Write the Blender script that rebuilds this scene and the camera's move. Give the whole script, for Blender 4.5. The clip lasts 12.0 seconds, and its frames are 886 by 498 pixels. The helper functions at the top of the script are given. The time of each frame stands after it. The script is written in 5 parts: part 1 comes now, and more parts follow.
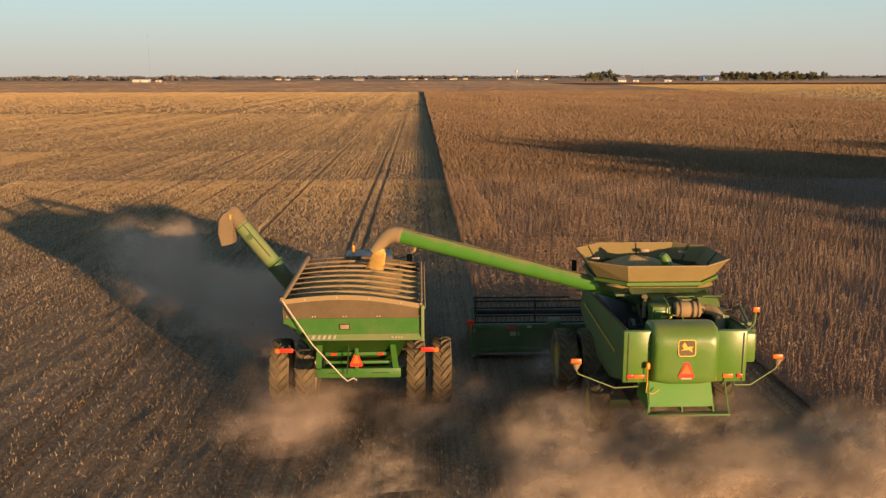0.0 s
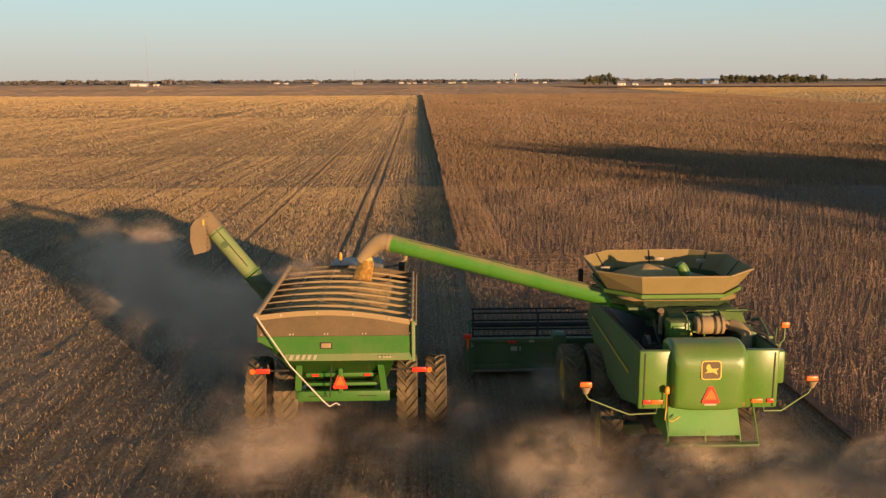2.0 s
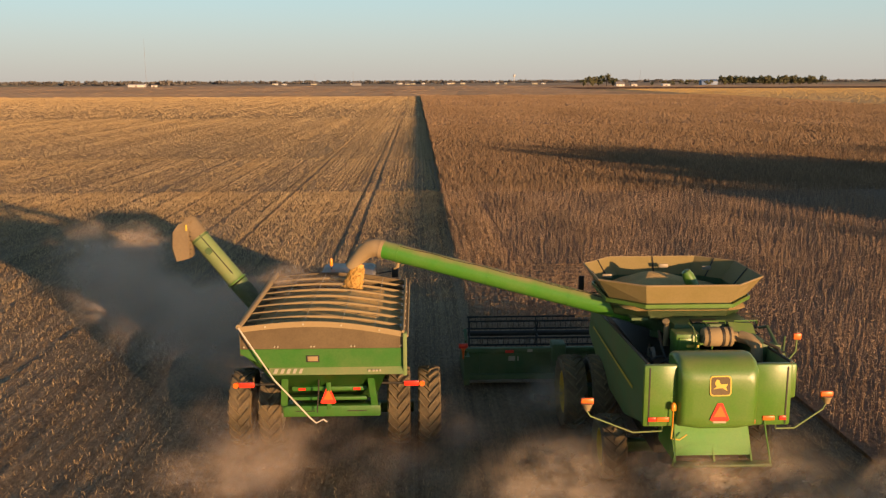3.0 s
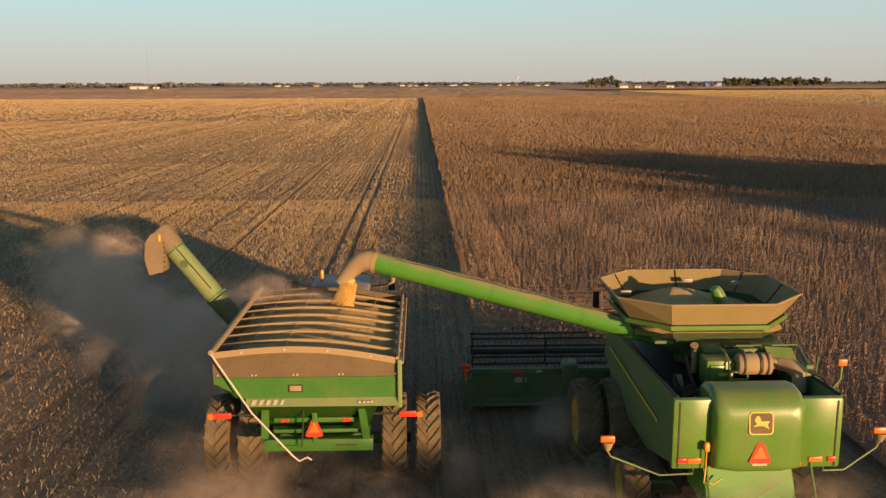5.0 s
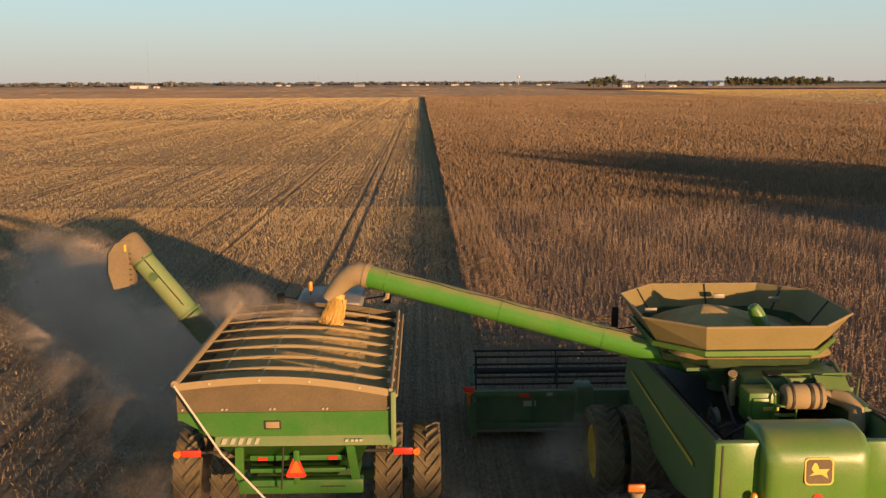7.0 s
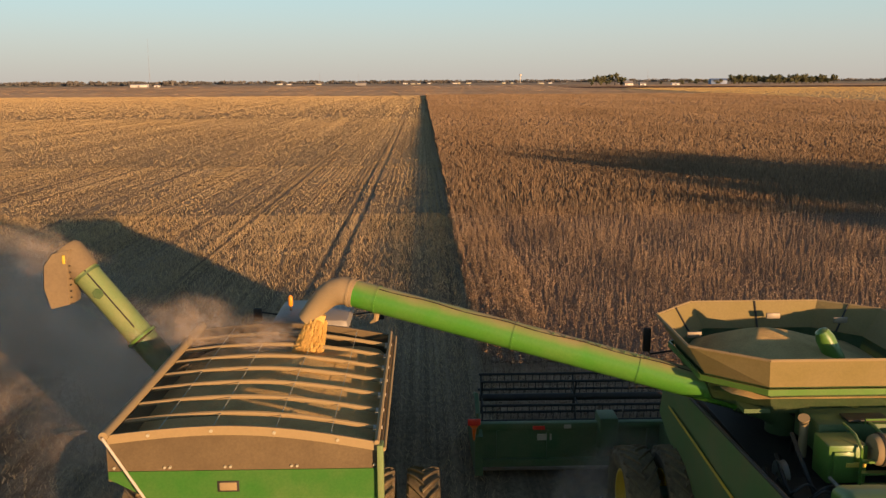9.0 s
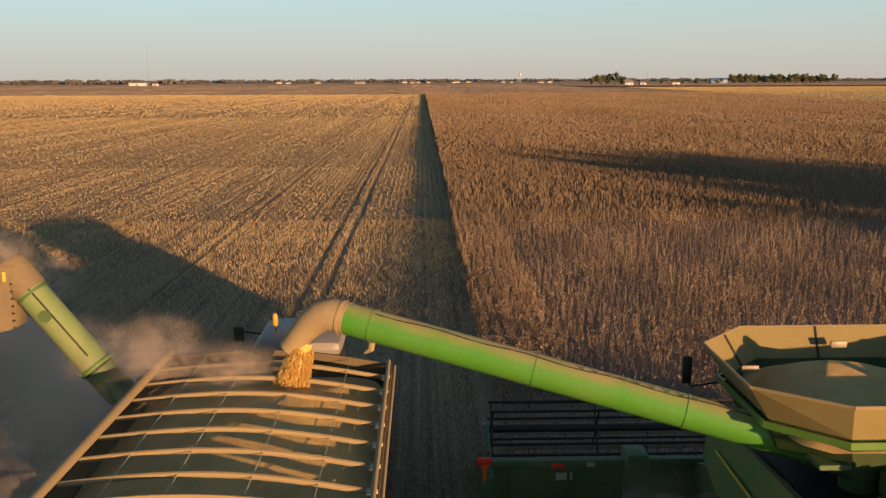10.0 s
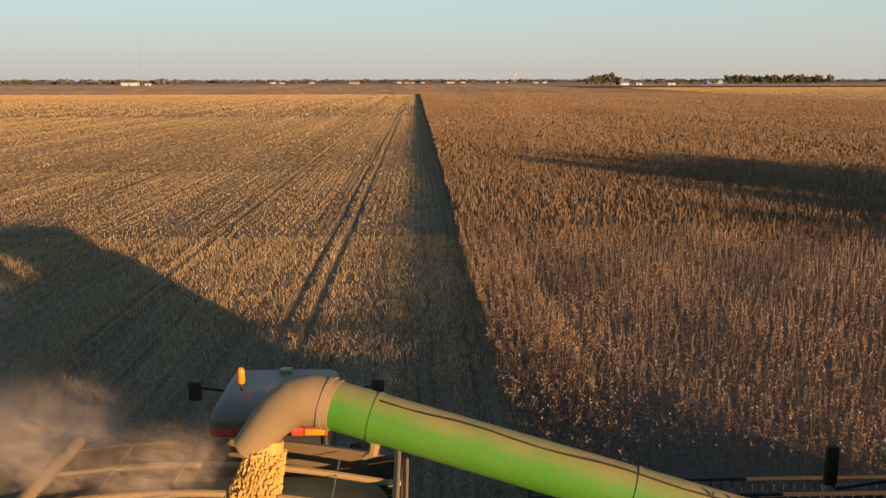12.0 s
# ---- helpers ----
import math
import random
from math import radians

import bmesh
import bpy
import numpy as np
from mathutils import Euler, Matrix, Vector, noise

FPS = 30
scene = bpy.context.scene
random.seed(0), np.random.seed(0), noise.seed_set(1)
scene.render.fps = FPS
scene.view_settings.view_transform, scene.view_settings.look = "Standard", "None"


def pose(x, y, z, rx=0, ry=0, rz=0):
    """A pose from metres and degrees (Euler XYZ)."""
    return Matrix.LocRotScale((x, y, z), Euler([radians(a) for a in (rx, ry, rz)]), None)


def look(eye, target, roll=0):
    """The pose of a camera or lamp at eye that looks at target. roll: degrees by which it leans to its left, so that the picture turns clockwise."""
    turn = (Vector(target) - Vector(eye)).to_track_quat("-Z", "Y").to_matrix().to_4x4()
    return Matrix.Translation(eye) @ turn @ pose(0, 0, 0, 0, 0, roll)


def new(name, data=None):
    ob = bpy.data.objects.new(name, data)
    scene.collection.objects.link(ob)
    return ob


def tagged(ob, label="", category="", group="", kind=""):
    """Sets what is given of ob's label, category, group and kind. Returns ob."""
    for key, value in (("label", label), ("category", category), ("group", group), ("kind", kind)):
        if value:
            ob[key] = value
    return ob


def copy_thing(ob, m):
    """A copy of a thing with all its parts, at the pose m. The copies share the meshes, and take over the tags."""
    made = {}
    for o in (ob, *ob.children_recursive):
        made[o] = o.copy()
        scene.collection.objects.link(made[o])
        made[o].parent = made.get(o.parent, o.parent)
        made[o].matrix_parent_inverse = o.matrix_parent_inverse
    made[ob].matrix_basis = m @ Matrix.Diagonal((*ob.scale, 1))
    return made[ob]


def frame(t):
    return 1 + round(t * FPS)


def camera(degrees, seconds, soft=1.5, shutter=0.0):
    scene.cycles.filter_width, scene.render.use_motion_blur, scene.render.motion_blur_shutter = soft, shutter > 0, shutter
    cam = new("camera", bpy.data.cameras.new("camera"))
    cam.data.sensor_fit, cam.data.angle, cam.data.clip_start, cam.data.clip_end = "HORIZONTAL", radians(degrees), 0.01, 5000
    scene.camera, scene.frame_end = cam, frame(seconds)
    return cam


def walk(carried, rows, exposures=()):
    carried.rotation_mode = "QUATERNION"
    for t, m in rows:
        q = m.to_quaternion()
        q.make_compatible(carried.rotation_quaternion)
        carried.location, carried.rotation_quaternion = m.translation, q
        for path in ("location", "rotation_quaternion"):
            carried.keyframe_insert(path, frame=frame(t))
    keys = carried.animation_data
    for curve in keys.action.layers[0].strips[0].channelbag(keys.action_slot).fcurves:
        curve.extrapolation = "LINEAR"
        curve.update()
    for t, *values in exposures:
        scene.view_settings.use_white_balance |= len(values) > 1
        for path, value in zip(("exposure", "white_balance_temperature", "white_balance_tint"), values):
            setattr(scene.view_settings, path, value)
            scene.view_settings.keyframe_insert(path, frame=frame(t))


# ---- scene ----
cam = camera(53.0, 12.0, soft=1.3, shutter=0.25)
PATH = [
    (0, (0.014, 0.054, 9.309), (0.065, 2.016, 8.926), -0.1),
    (0.5, (0.032, 1.461, 9.254), (0.083, 3.423, 8.873), -0),
    (1, (0.071, 2.998, 9.090), (0.122, 4.962, 8.711), -0.1),
    (1.5, (0.130, 4.286, 9.018), (0.180, 6.249, 8.641), -0.1),
    (2, (0.212, 5.585, 8.981), (0.265, 7.549, 8.606), -0.2),
    (2.5, (0.292, 6.906, 8.948), (0.349, 8.870, 8.574), -0.1),
    (3, (0.357, 8.250, 8.923), (0.413, 10.214, 8.550), -0.2),
    (5, (0.472, 13.653, 8.762), (0.522, 15.618, 8.393), -0.2),
    (5.5, (0.488, 15.112, 8.697), (0.536, 17.077, 8.328), -0.3),
    (6, (0.496, 16.502, 8.655), (0.545, 18.467, 8.285), -0.2),
    (6.5, (0.524, 17.848, 8.622), (0.573, 19.813, 8.253), -0.2),
    (7, (0.545, 19.136, 8.581), (0.592, 21.101, 8.211), -0.2),
    (9, (0.643, 25.302, 8.241), (0.686, 27.267, 7.868), -0.3),
    (9.5, (0.639, 27.241, 8.151), (0.682, 29.205, 7.777), -0.3),
    (10, (0.574, 29.207, 8.058), (0.619, 31.171, 7.683), -0.2),
    (10.5, (0.535, 31.154, 7.983), (0.583, 33.118, 7.608), -0.2),
    (11, (0.456, 33.029, 7.895), (0.509, 34.993, 7.520), -0.1),
    (11.5, (0.366, 35.070, 7.742), (0.422, 37.034, 7.368), -0.1),
    (12, (0.246, 36.781, 7.673), (0.304, 38.745, 7.299), -0.1),
]
walk(cam, [(t, look(eye, target, roll)) for t, eye, target, roll in PATH])
SPEED = 1.6                      # machines roll forward, metres a second
CART_AT, COMBINE_AT, TRACTOR_AT = (-1.68, 24.60, 0.0), (6.27, 22.00, 0.0), (-1.75, 29.60, 0.0)
CROP_X, CROP_TOP, FRONT_Y = 2.40, 0.72, 30.2     # left edge, height and cutting front of the standing crop

# ---- daylight: a low sun behind and to the right ----
SUN_TO = Vector((0.558, -0.83, math.tan(radians(5.2)))).normalized()
world = bpy.data.worlds.new("sky")
scene.world = world
world.use_nodes = True
wn = world.node_tree
sky = wn.nodes.new("ShaderNodeTexSky")
sky.sky_type, sky.sun_disc = "NISHITA", False
sky.sun_elevation, sky.sun_rotation = radians(5.2), math.atan2(SUN_TO.x, SUN_TO.y)
sky.altitude, sky.air_density, sky.dust_density, sky.ozone_density = 60, 0.75, 0.3, 2.4
# evening haze that thins from the horizon upwards, the same all round
wc, wz, wf, wh, wm = (wn.nodes.new("ShaderNode" + k) for k in ("TexCoord", "SeparateXYZ", "ValToRGB", "ValToRGB", "Mix"))
wn.links.new(wc.outputs["Generated"], wz.inputs[0])
for r, stops in ((wf, ((0.0, (0.95,) * 3), (0.09, (0.62,) * 3), (0.5, (0.03,) * 3))), (wh, ((0.0, (0.66, 0.60, 0.54)), (0.045, (0.75, 0.76, 0.70)), (0.1, (0.80, 1.0, 0.92))))):
    while len(r.color_ramp.elements) < 3:
        r.color_ramp.elements.new(0.5)
    for e, (p, c) in zip(r.color_ramp.elements, stops):
        e.position, e.color = p, (*c, 1)
    wn.links.new(wz.outputs["Z"], r.inputs["Fac"])
haze = wn.nodes.new("ShaderNodeVectorMath")
haze.operation = "SCALE"
haze.inputs["Scale"].default_value = 3.5
wn.links.new(wh.outputs["Color"], haze.inputs[0])
wm.data_type = "RGBA"
wn.links.new(wf.outputs["Color"], wm.inputs["Factor"])
thin = wn.nodes.new("ShaderNodeVectorMath")
thin.operation = "SCALE"
thin.inputs["Scale"].default_value = 0.66
wn.links.new(sky.outputs["Color"], thin.inputs[0])
wn.links.new(thin.outputs[0], wm.inputs[6])
wn.links.new(haze.outputs[0], wm.inputs[7])
wn.links.new(wm.outputs[2], wn.nodes["Background"].inputs["Color"])
wn.nodes["Background"].inputs["Strength"].default_value = 0.15
sun = new("sun", bpy.data.lights.new("sun", "SUN"))
sun.data.energy, sun.data.angle, sun.data.color = 5.0, radians(0.6), (1.0, 0.57, 0.27)
sun.matrix_world = look(SUN_TO * 200, (0, 0, 0))
scene.view_settings.exposure = 0.68
scene.cycles.transparent_max_bounces = 64


# ---- materials ----
def node(nt, kind, **values):
    n = nt.nodes.new(kind)
    for key, value in values.items():
        n.inputs[key].default_value = value
    return n


def ramp(nt, fac, stops):
    r = nt.nodes.new("ShaderNodeValToRGB")
    while len(r.color_ramp.elements) < len(stops):
        r.color_ramp.elements.new(0.5)
    for e, (p, c) in zip(r.color_ramp.elements, stops):
        e.position, e.color = p, (*c, 1) if len(c) == 3 else (c[0], c[0], c[0], 1)
    nt.links.new(fac, r.inputs["Fac"])
    return r.outputs["Color"]


def mixed(nt, fac, a, b):
    m = nt.nodes.new("ShaderNodeMix")
    m.data_type = "RGBA"
    for socket, value in ((m.inputs["Factor"], fac), (m.inputs[6], a), (m.inputs[7], b)):
        if isinstance(value, (int, float)):
            socket.default_value = value
        elif isinstance(value, tuple):
            socket.default_value = (*value, 1)
        else:
            nt.links.new(value, socket)
    return m.outputs[2]


def coords(nt, scale=(1, 1, 1), space="Object"):
    tc, mp = nt.nodes.new("ShaderNodeTexCoord"), nt.nodes.new("ShaderNodeMapping")
    mp.inputs["Scale"].default_value = scale
    nt.links.new(tc.outputs[space], mp.inputs["Vector"])
    return mp.outputs["Vector"]


def noise_of(nt, vec, scale, detail=4, rough=0.6):
    n = node(nt, "ShaderNodeTexNoise", Scale=scale, Detail=detail, Roughness=rough)
    nt.links.new(vec, n.inputs["Vector"])
    return n.outputs["Fac"]


def material(name):
    m = bpy.data.materials.new(name)
    m.use_nodes = True
    return m, m.node_tree, m.node_tree.nodes["Principled BSDF"]


def bumped(nt, bsdf, height, strength, distance):
    b = node(nt, "ShaderNodeBump", Strength=strength, Distance=distance)
    nt.links.new(height, b.inputs["Height"])
    nt.links.new(b.outputs["Normal"], bsdf.inputs["Normal"])


DUST = (0.33, 0.25, 0.13)


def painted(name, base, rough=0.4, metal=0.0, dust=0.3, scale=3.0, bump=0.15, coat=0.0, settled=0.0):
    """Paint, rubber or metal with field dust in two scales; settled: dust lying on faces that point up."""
    m, nt, b = material(name)
    v = coords(nt)
    big, small = noise_of(nt, v, scale * 0.5, 3), noise_of(nt, v, scale * 9, 5, 0.7)
    tone = mixed(nt, small, tuple(c * 0.75 for c in base), tuple(min(1, c * 1.2) for c in base))
    soil = nt.nodes.new("ShaderNodeMath")
    soil.operation = "MULTIPLY"
    nt.links.new(ramp(nt, big, [(0.32, (0.25,)), (0.7, (1.0,))]), soil.inputs[0])
    nt.links.new(ramp(nt, small, [(0.3, (0.55,)), (0.75, (1.0,))]), soil.inputs[1])
    amount = nt.nodes.new("ShaderNodeMath")
    amount.operation = "MULTIPLY"
    nt.links.new(soil.outputs[0], amount.inputs[0])
    amount.inputs[1].default_value = dust * 1.5
    amount.use_clamp = True
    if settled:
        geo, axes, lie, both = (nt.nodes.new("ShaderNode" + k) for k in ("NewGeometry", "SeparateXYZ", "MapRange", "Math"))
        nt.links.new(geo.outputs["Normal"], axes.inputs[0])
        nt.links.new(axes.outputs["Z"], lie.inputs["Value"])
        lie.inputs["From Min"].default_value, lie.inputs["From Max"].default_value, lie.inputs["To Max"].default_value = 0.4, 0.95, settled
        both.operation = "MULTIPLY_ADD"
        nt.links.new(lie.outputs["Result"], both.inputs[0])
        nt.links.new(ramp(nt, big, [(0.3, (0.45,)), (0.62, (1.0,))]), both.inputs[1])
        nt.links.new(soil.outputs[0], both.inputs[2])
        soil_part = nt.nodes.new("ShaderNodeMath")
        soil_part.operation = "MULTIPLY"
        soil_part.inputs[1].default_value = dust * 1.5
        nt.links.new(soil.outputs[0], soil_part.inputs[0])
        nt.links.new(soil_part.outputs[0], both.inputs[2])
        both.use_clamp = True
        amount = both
    nt.links.new(mixed(nt, amount.outputs[0], tone, DUST), b.inputs["Base Color"])
    b.inputs["Metallic"].default_value = metal
    rr = nt.nodes.new("ShaderNodeMapRange")
    rr.inputs["To Min"].default_value, rr.inputs["To Max"].default_value = rough, min(1, rough + 0.45)
    nt.links.new(amount.outputs[0], rr.inputs["Value"])
    nt.links.new(rr.outputs["Result"], b.inputs["Roughness"])
    b.inputs["Coat Weight"].default_value = coat
    bumped(nt, b, small, bump, 0.01)
    return m


def earthy(name, dark, light, stretch=(1, 1, 1), fine=8.0, broad=0.25, bump=0.8, depth=0.08, bands=0.0):
    """Soil, straw and stubble; bands adds streaks along the driving direction."""
    m, nt, b = material(name)
    v, w = coords(nt, stretch), coords(nt)
    f, g = noise_of(nt, v, fine, 6, 0.7), noise_of(nt, w, broad, 4, 0.55)
    tone = mixed(nt, ramp(nt, f, [(0.3, (0,)), (0.7, (1,))]), dark, light)
    shade = ramp(nt, g, [(0.3, (0.72, 0.70, 0.68)), (0.7, (1.0, 1.0, 1.0))])
    m2 = nt.nodes.new("ShaderNodeMix")
    m2.data_type, m2.blend_type = "RGBA", "MULTIPLY"
    m2.inputs["Factor"].default_value = 1
    nt.links.new(tone, m2.inputs[6])
    nt.links.new(shade, m2.inputs[7])
    out = m2.outputs[2]
    if bands:
        s = noise_of(nt, coords(nt, (1.3, 0.008, 1)), 1.0, 5, 0.8)
        m3 = nt.nodes.new("ShaderNodeMix")
        m3.data_type, m3.blend_type = "RGBA", "MULTIPLY"
        m3.inputs["Factor"].default_value = bands
        nt.links.new(out, m3.inputs[6])
        nt.links.new(ramp(nt, s, [(0.36, (0.35, 0.33, 0.31)), (0.52, (0.9, 0.88, 0.85)), (0.68, (1.0, 1.0, 1.0))]), m3.inputs[7])
        fine_s = noise_of(nt, coords(nt, (4.2, 0.03, 1)), 1.0, 4, 0.7)
        m4 = nt.nodes.new("ShaderNodeMix")
        m4.data_type, m4.blend_type = "RGBA", "MULTIPLY"
        m4.inputs["Factor"].default_value = bands
        nt.links.new(m3.outputs[2], m4.inputs[6])
        nt.links.new(ramp(nt, fine_s, [(0.38, (0.55, 0.52, 0.5)), (0.6, (1.0, 1.0, 1.0))]), m4.inputs[7])
        out = m4.outputs[2]
    nt.links.new(out, b.inputs["Base Color"])
    b.inputs["Roughness"].default_value = 0.95
    b.inputs["Specular IOR Level"].default_value = 0.15
    bumped(nt, b, f, bump, depth)
    return m


def strawy(name, a, b_, c, grain=(1, 1, 1), scale=0.18, deep=0.7):
    """Dry stems and pods: each piece takes its own tone; thin, so some light passes through."""
    m, nt, b = material(name)
    geo = nt.nodes.new("ShaderNodeNewGeometry")
    tone = ramp(nt, geo.outputs["Random Per Island"], [(0.0, a), (0.5, b_), (1.0, c)])
    patch = ramp(nt, noise_of(nt, coords(nt, grain), scale, 4), [(0.3, (deep, deep * 0.97, deep * 0.94)), (0.7, (1.0, 1.0, 1.0))])
    mm = nt.nodes.new("ShaderNodeMix")
    mm.data_type, mm.blend_type = "RGBA", "MULTIPLY"
    mm.inputs["Factor"].default_value = 1
    nt.links.new(tone, mm.inputs[6])
    nt.links.new(patch, mm.inputs[7])
    nt.links.new(mm.outputs[2], b.inputs["Base Color"])
    b.inputs["Roughness"].default_value = 0.85
    b.inputs["Specular IOR Level"].default_value = 0.2
    tr = nt.nodes.new("ShaderNodeBsdfTranslucent")
    nt.links.new(mm.outputs[2], tr.inputs["Color"])
    ms = nt.nodes.new("ShaderNodeMixShader")
    ms.inputs[0].default_value = 0.2
    nt.links.new(b.outputs[0], ms.inputs[1])
    nt.links.new(tr.outputs[0], ms.inputs[2])
    nt.links.new(ms.outputs[0], nt.nodes["Material Output"].inputs["Surface"])
    return m


def dusty_air(name, colour, density):
    """Airborne dust: see-through, thinning from the middle of a puff to its edge, broken up by noise."""
    m, nt, b = material(name)
    v = coords(nt)
    info = nt.nodes.new("ShaderNodeObjectInfo")
    off = nt.nodes.new("ShaderNodeVectorMath")
    off.operation = "MULTIPLY_ADD"
    off.inputs[1].default_value, off.inputs[2].default_value = (1, 1, 1), (0, 0, 0)
    nt.links.new(v, off.inputs[0])
    comb = nt.nodes.new("ShaderNodeCombineXYZ")
    mul = nt.nodes.new("ShaderNodeMath")
    mul.operation = "MULTIPLY"
    mul.inputs[1].default_value = 37.0
    nt.links.new(info.outputs["Random"], mul.inputs[0])
    for i in range(3):
        nt.links.new(mul.outputs[0], comb.inputs[i])
    nt.links.new(comb.outputs[0], off.inputs[2])
    n1 = ramp(nt, noise_of(nt, off.outputs[0], 2.1, 6, 0.62), [(0.36, (0.0,)), (0.70, (1.0,))])
    length = nt.nodes.new("ShaderNodeVectorMath")
    length.operation = "LENGTH"
    nt.links.new(v, length.inputs[0])
    edge = nt.nodes.new("ShaderNodeMapRange")
    edge.interpolation_type = "SMOOTHERSTEP"
    edge.inputs["From Min"].default_value, edge.inputs["From Max"].default_value = 0.98, 0.12
    nt.links.new(length.outputs["Value"], edge.inputs["Value"])
    a = nt.nodes.new("ShaderNodeMath")
    a.operation = "MULTIPLY"
    nt.links.new(n1, a.inputs[0])
    nt.links.new(edge.outputs["Result"], a.inputs[1])
    a2 = nt.nodes.new("ShaderNodeMath")
    a2.operation = "MULTIPLY"
    a2.inputs[1].default_value = density
    nt.links.new(a.outputs[0], a2.inputs[0])
    dif, trl, clear = (nt.nodes.new("ShaderNodeBsdf" + k) for k in ("Diffuse", "Translucent", "Transparent"))
    bump = node(nt, "ShaderNodeBump", Strength=0.9, Distance=0.5)
    nt.links.new(noise_of(nt, off.outputs[0], 2.2, 5, 0.55), bump.inputs["Height"])
    nt.links.new(bump.outputs["Normal"], dif.inputs["Normal"])
    dif.inputs["Color"].default_value = trl.inputs["Color"].default_value = (*colour, 1)
    half, final = nt.nodes.new("ShaderNodeMixShader"), nt.nodes.new("ShaderNodeMixShader")
    half.inputs[0].default_value = 0.45
    nt.links.new(dif.outputs[0], half.inputs[1])
    nt.links.new(trl.outputs[0], half.inputs[2])
    nt.links.new(a2.outputs[0], final.inputs[0])
    nt.links.new(clear.outputs[0], final.inputs[1])
    nt.links.new(half.outputs[0], final.inputs[2])
    nt.links.new(final.outputs[0], nt.nodes["Material Output"].inputs["Surface"])
    nt.nodes.remove(b)
    return m


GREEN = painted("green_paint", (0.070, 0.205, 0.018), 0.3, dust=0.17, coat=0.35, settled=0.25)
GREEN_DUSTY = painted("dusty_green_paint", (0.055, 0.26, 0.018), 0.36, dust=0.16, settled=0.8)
# darker green; on the header and cart's lower auger it also carries shade
GREEN_DARK = painted("deep_and_shaded_green_paint", (0.028, 0.11, 0.03), 0.5, dust=0.25)
SHIELD = painted("shield_green_paint", (0.075, 0.19, 0.05), 0.45, dust=0.35)
TAN = painted("dust_coated_panel", (0.21, 0.165, 0.05), 0.7, dust=0.3)
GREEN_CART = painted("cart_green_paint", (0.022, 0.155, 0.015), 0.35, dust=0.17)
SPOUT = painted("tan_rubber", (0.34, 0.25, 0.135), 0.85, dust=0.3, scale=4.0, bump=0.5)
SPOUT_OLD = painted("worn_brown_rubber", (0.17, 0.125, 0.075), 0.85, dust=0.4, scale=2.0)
# pale from dust; on the cart's rear lip also from painted-in sunlight
GREEN_PALE = painted("dusty_and_sunlit_green_paint", (0.13, 0.24, 0.075), 0.6, dust=0.4)
BROWN = painted("brown_dusty_wall", (0.10, 0.07, 0.035), 0.75, dust=0.22)
CHAFF = painted("chaff_coated_steel", (0.31, 0.225, 0.11), 0.8, dust=0.6)
YELLOW = painted("yellow_paint", (0.72, 0.50, 0.03), 0.45, dust=0.3)
RUBBER = painted("tyre_rubber", (0.022, 0.020, 0.018), 0.9, dust=0.6, scale=4)
BLACK = painted("black_steel", (0.015, 0.015, 0.014), 0.6, dust=0.08)
STEEL = painted("dusty_bare_steel", (0.30, 0.28, 0.25), 0.5, metal=0.6, dust=0.5)
GALV = painted("pale_tube", (0.62, 0.58, 0.50), 0.5, dust=0.45)
RED = painted("red_paint", (0.50, 0.03, 0.02), 0.4, dust=0.2)
# pale roof taken down to grey, so its colour holds the shade
ROOF = painted("shaded_pale_cab_roof", (0.20, 0.195, 0.19), 0.4, dust=0.4)
ORANGE = painted("orange_reflector", (0.95, 0.16, 0.015), 0.35, dust=0.05)
SCARLET = painted("red_reflector", (0.80, 0.04, 0.02), 0.3, dust=0.05)
AMBER = painted("amber_lens", (0.85, 0.30, 0.02), 0.2, dust=0.05)
PALE = painted("pale_marking", (0.48, 0.46, 0.34), 0.6, dust=0.3)
WHITE = painted("white_paint", (0.62, 0.60, 0.56), 0.5, dust=0.12)
GLASS = painted("dark_cab_glass", (0.03, 0.035, 0.04), 0.08, dust=0.1)
BLUE = painted("blue_sheet_metal", (0.12, 0.2, 0.36), 0.5, dust=0.1)
GREY = painted("grey_roofing", (0.22, 0.22, 0.23), 0.7, dust=0.1)
GRAIN = earthy("soybeans", (0.52, 0.35, 0.13), (0.80, 0.57, 0.25), fine=55, broad=2, bump=0.8, depth=0.02)
# more golden than the heap: the stream's sunlight is in this colour
BEANS = earthy("sunlit_falling_soybeans", (0.62, 0.38, 0.10), (0.84, 0.58, 0.20), fine=40, broad=3, bump=0.5, depth=0.02)
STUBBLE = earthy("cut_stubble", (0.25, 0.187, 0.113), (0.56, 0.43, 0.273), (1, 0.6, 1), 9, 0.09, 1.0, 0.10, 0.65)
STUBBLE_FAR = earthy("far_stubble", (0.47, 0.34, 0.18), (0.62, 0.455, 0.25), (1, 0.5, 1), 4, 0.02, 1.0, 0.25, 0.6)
SOIL = earthy("bare_soil", (0.10, 0.06, 0.04), (0.20, 0.12, 0.075), (1, 1, 1), 2, 0.01, 1.0, 0.4)
FALLOW = earthy("fallow_field", (0.48, 0.335, 0.20), (0.60, 0.425, 0.255), (1, 1, 1), 0.1, 0.006, 0.5, 0.2)
GOLDEN = earthy("golden_stubble", (0.44, 0.32, 0.16), (0.56, 0.42, 0.22), (0.3, 1, 1), 0.2, 0.008, 0.5, 0.2)
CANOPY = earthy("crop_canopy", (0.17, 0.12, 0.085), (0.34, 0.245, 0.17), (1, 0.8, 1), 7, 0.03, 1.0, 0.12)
POD = strawy("ripe_soybean_stems", (0.17, 0.115, 0.078), (0.37, 0.262, 0.168), (0.60, 0.45, 0.305))
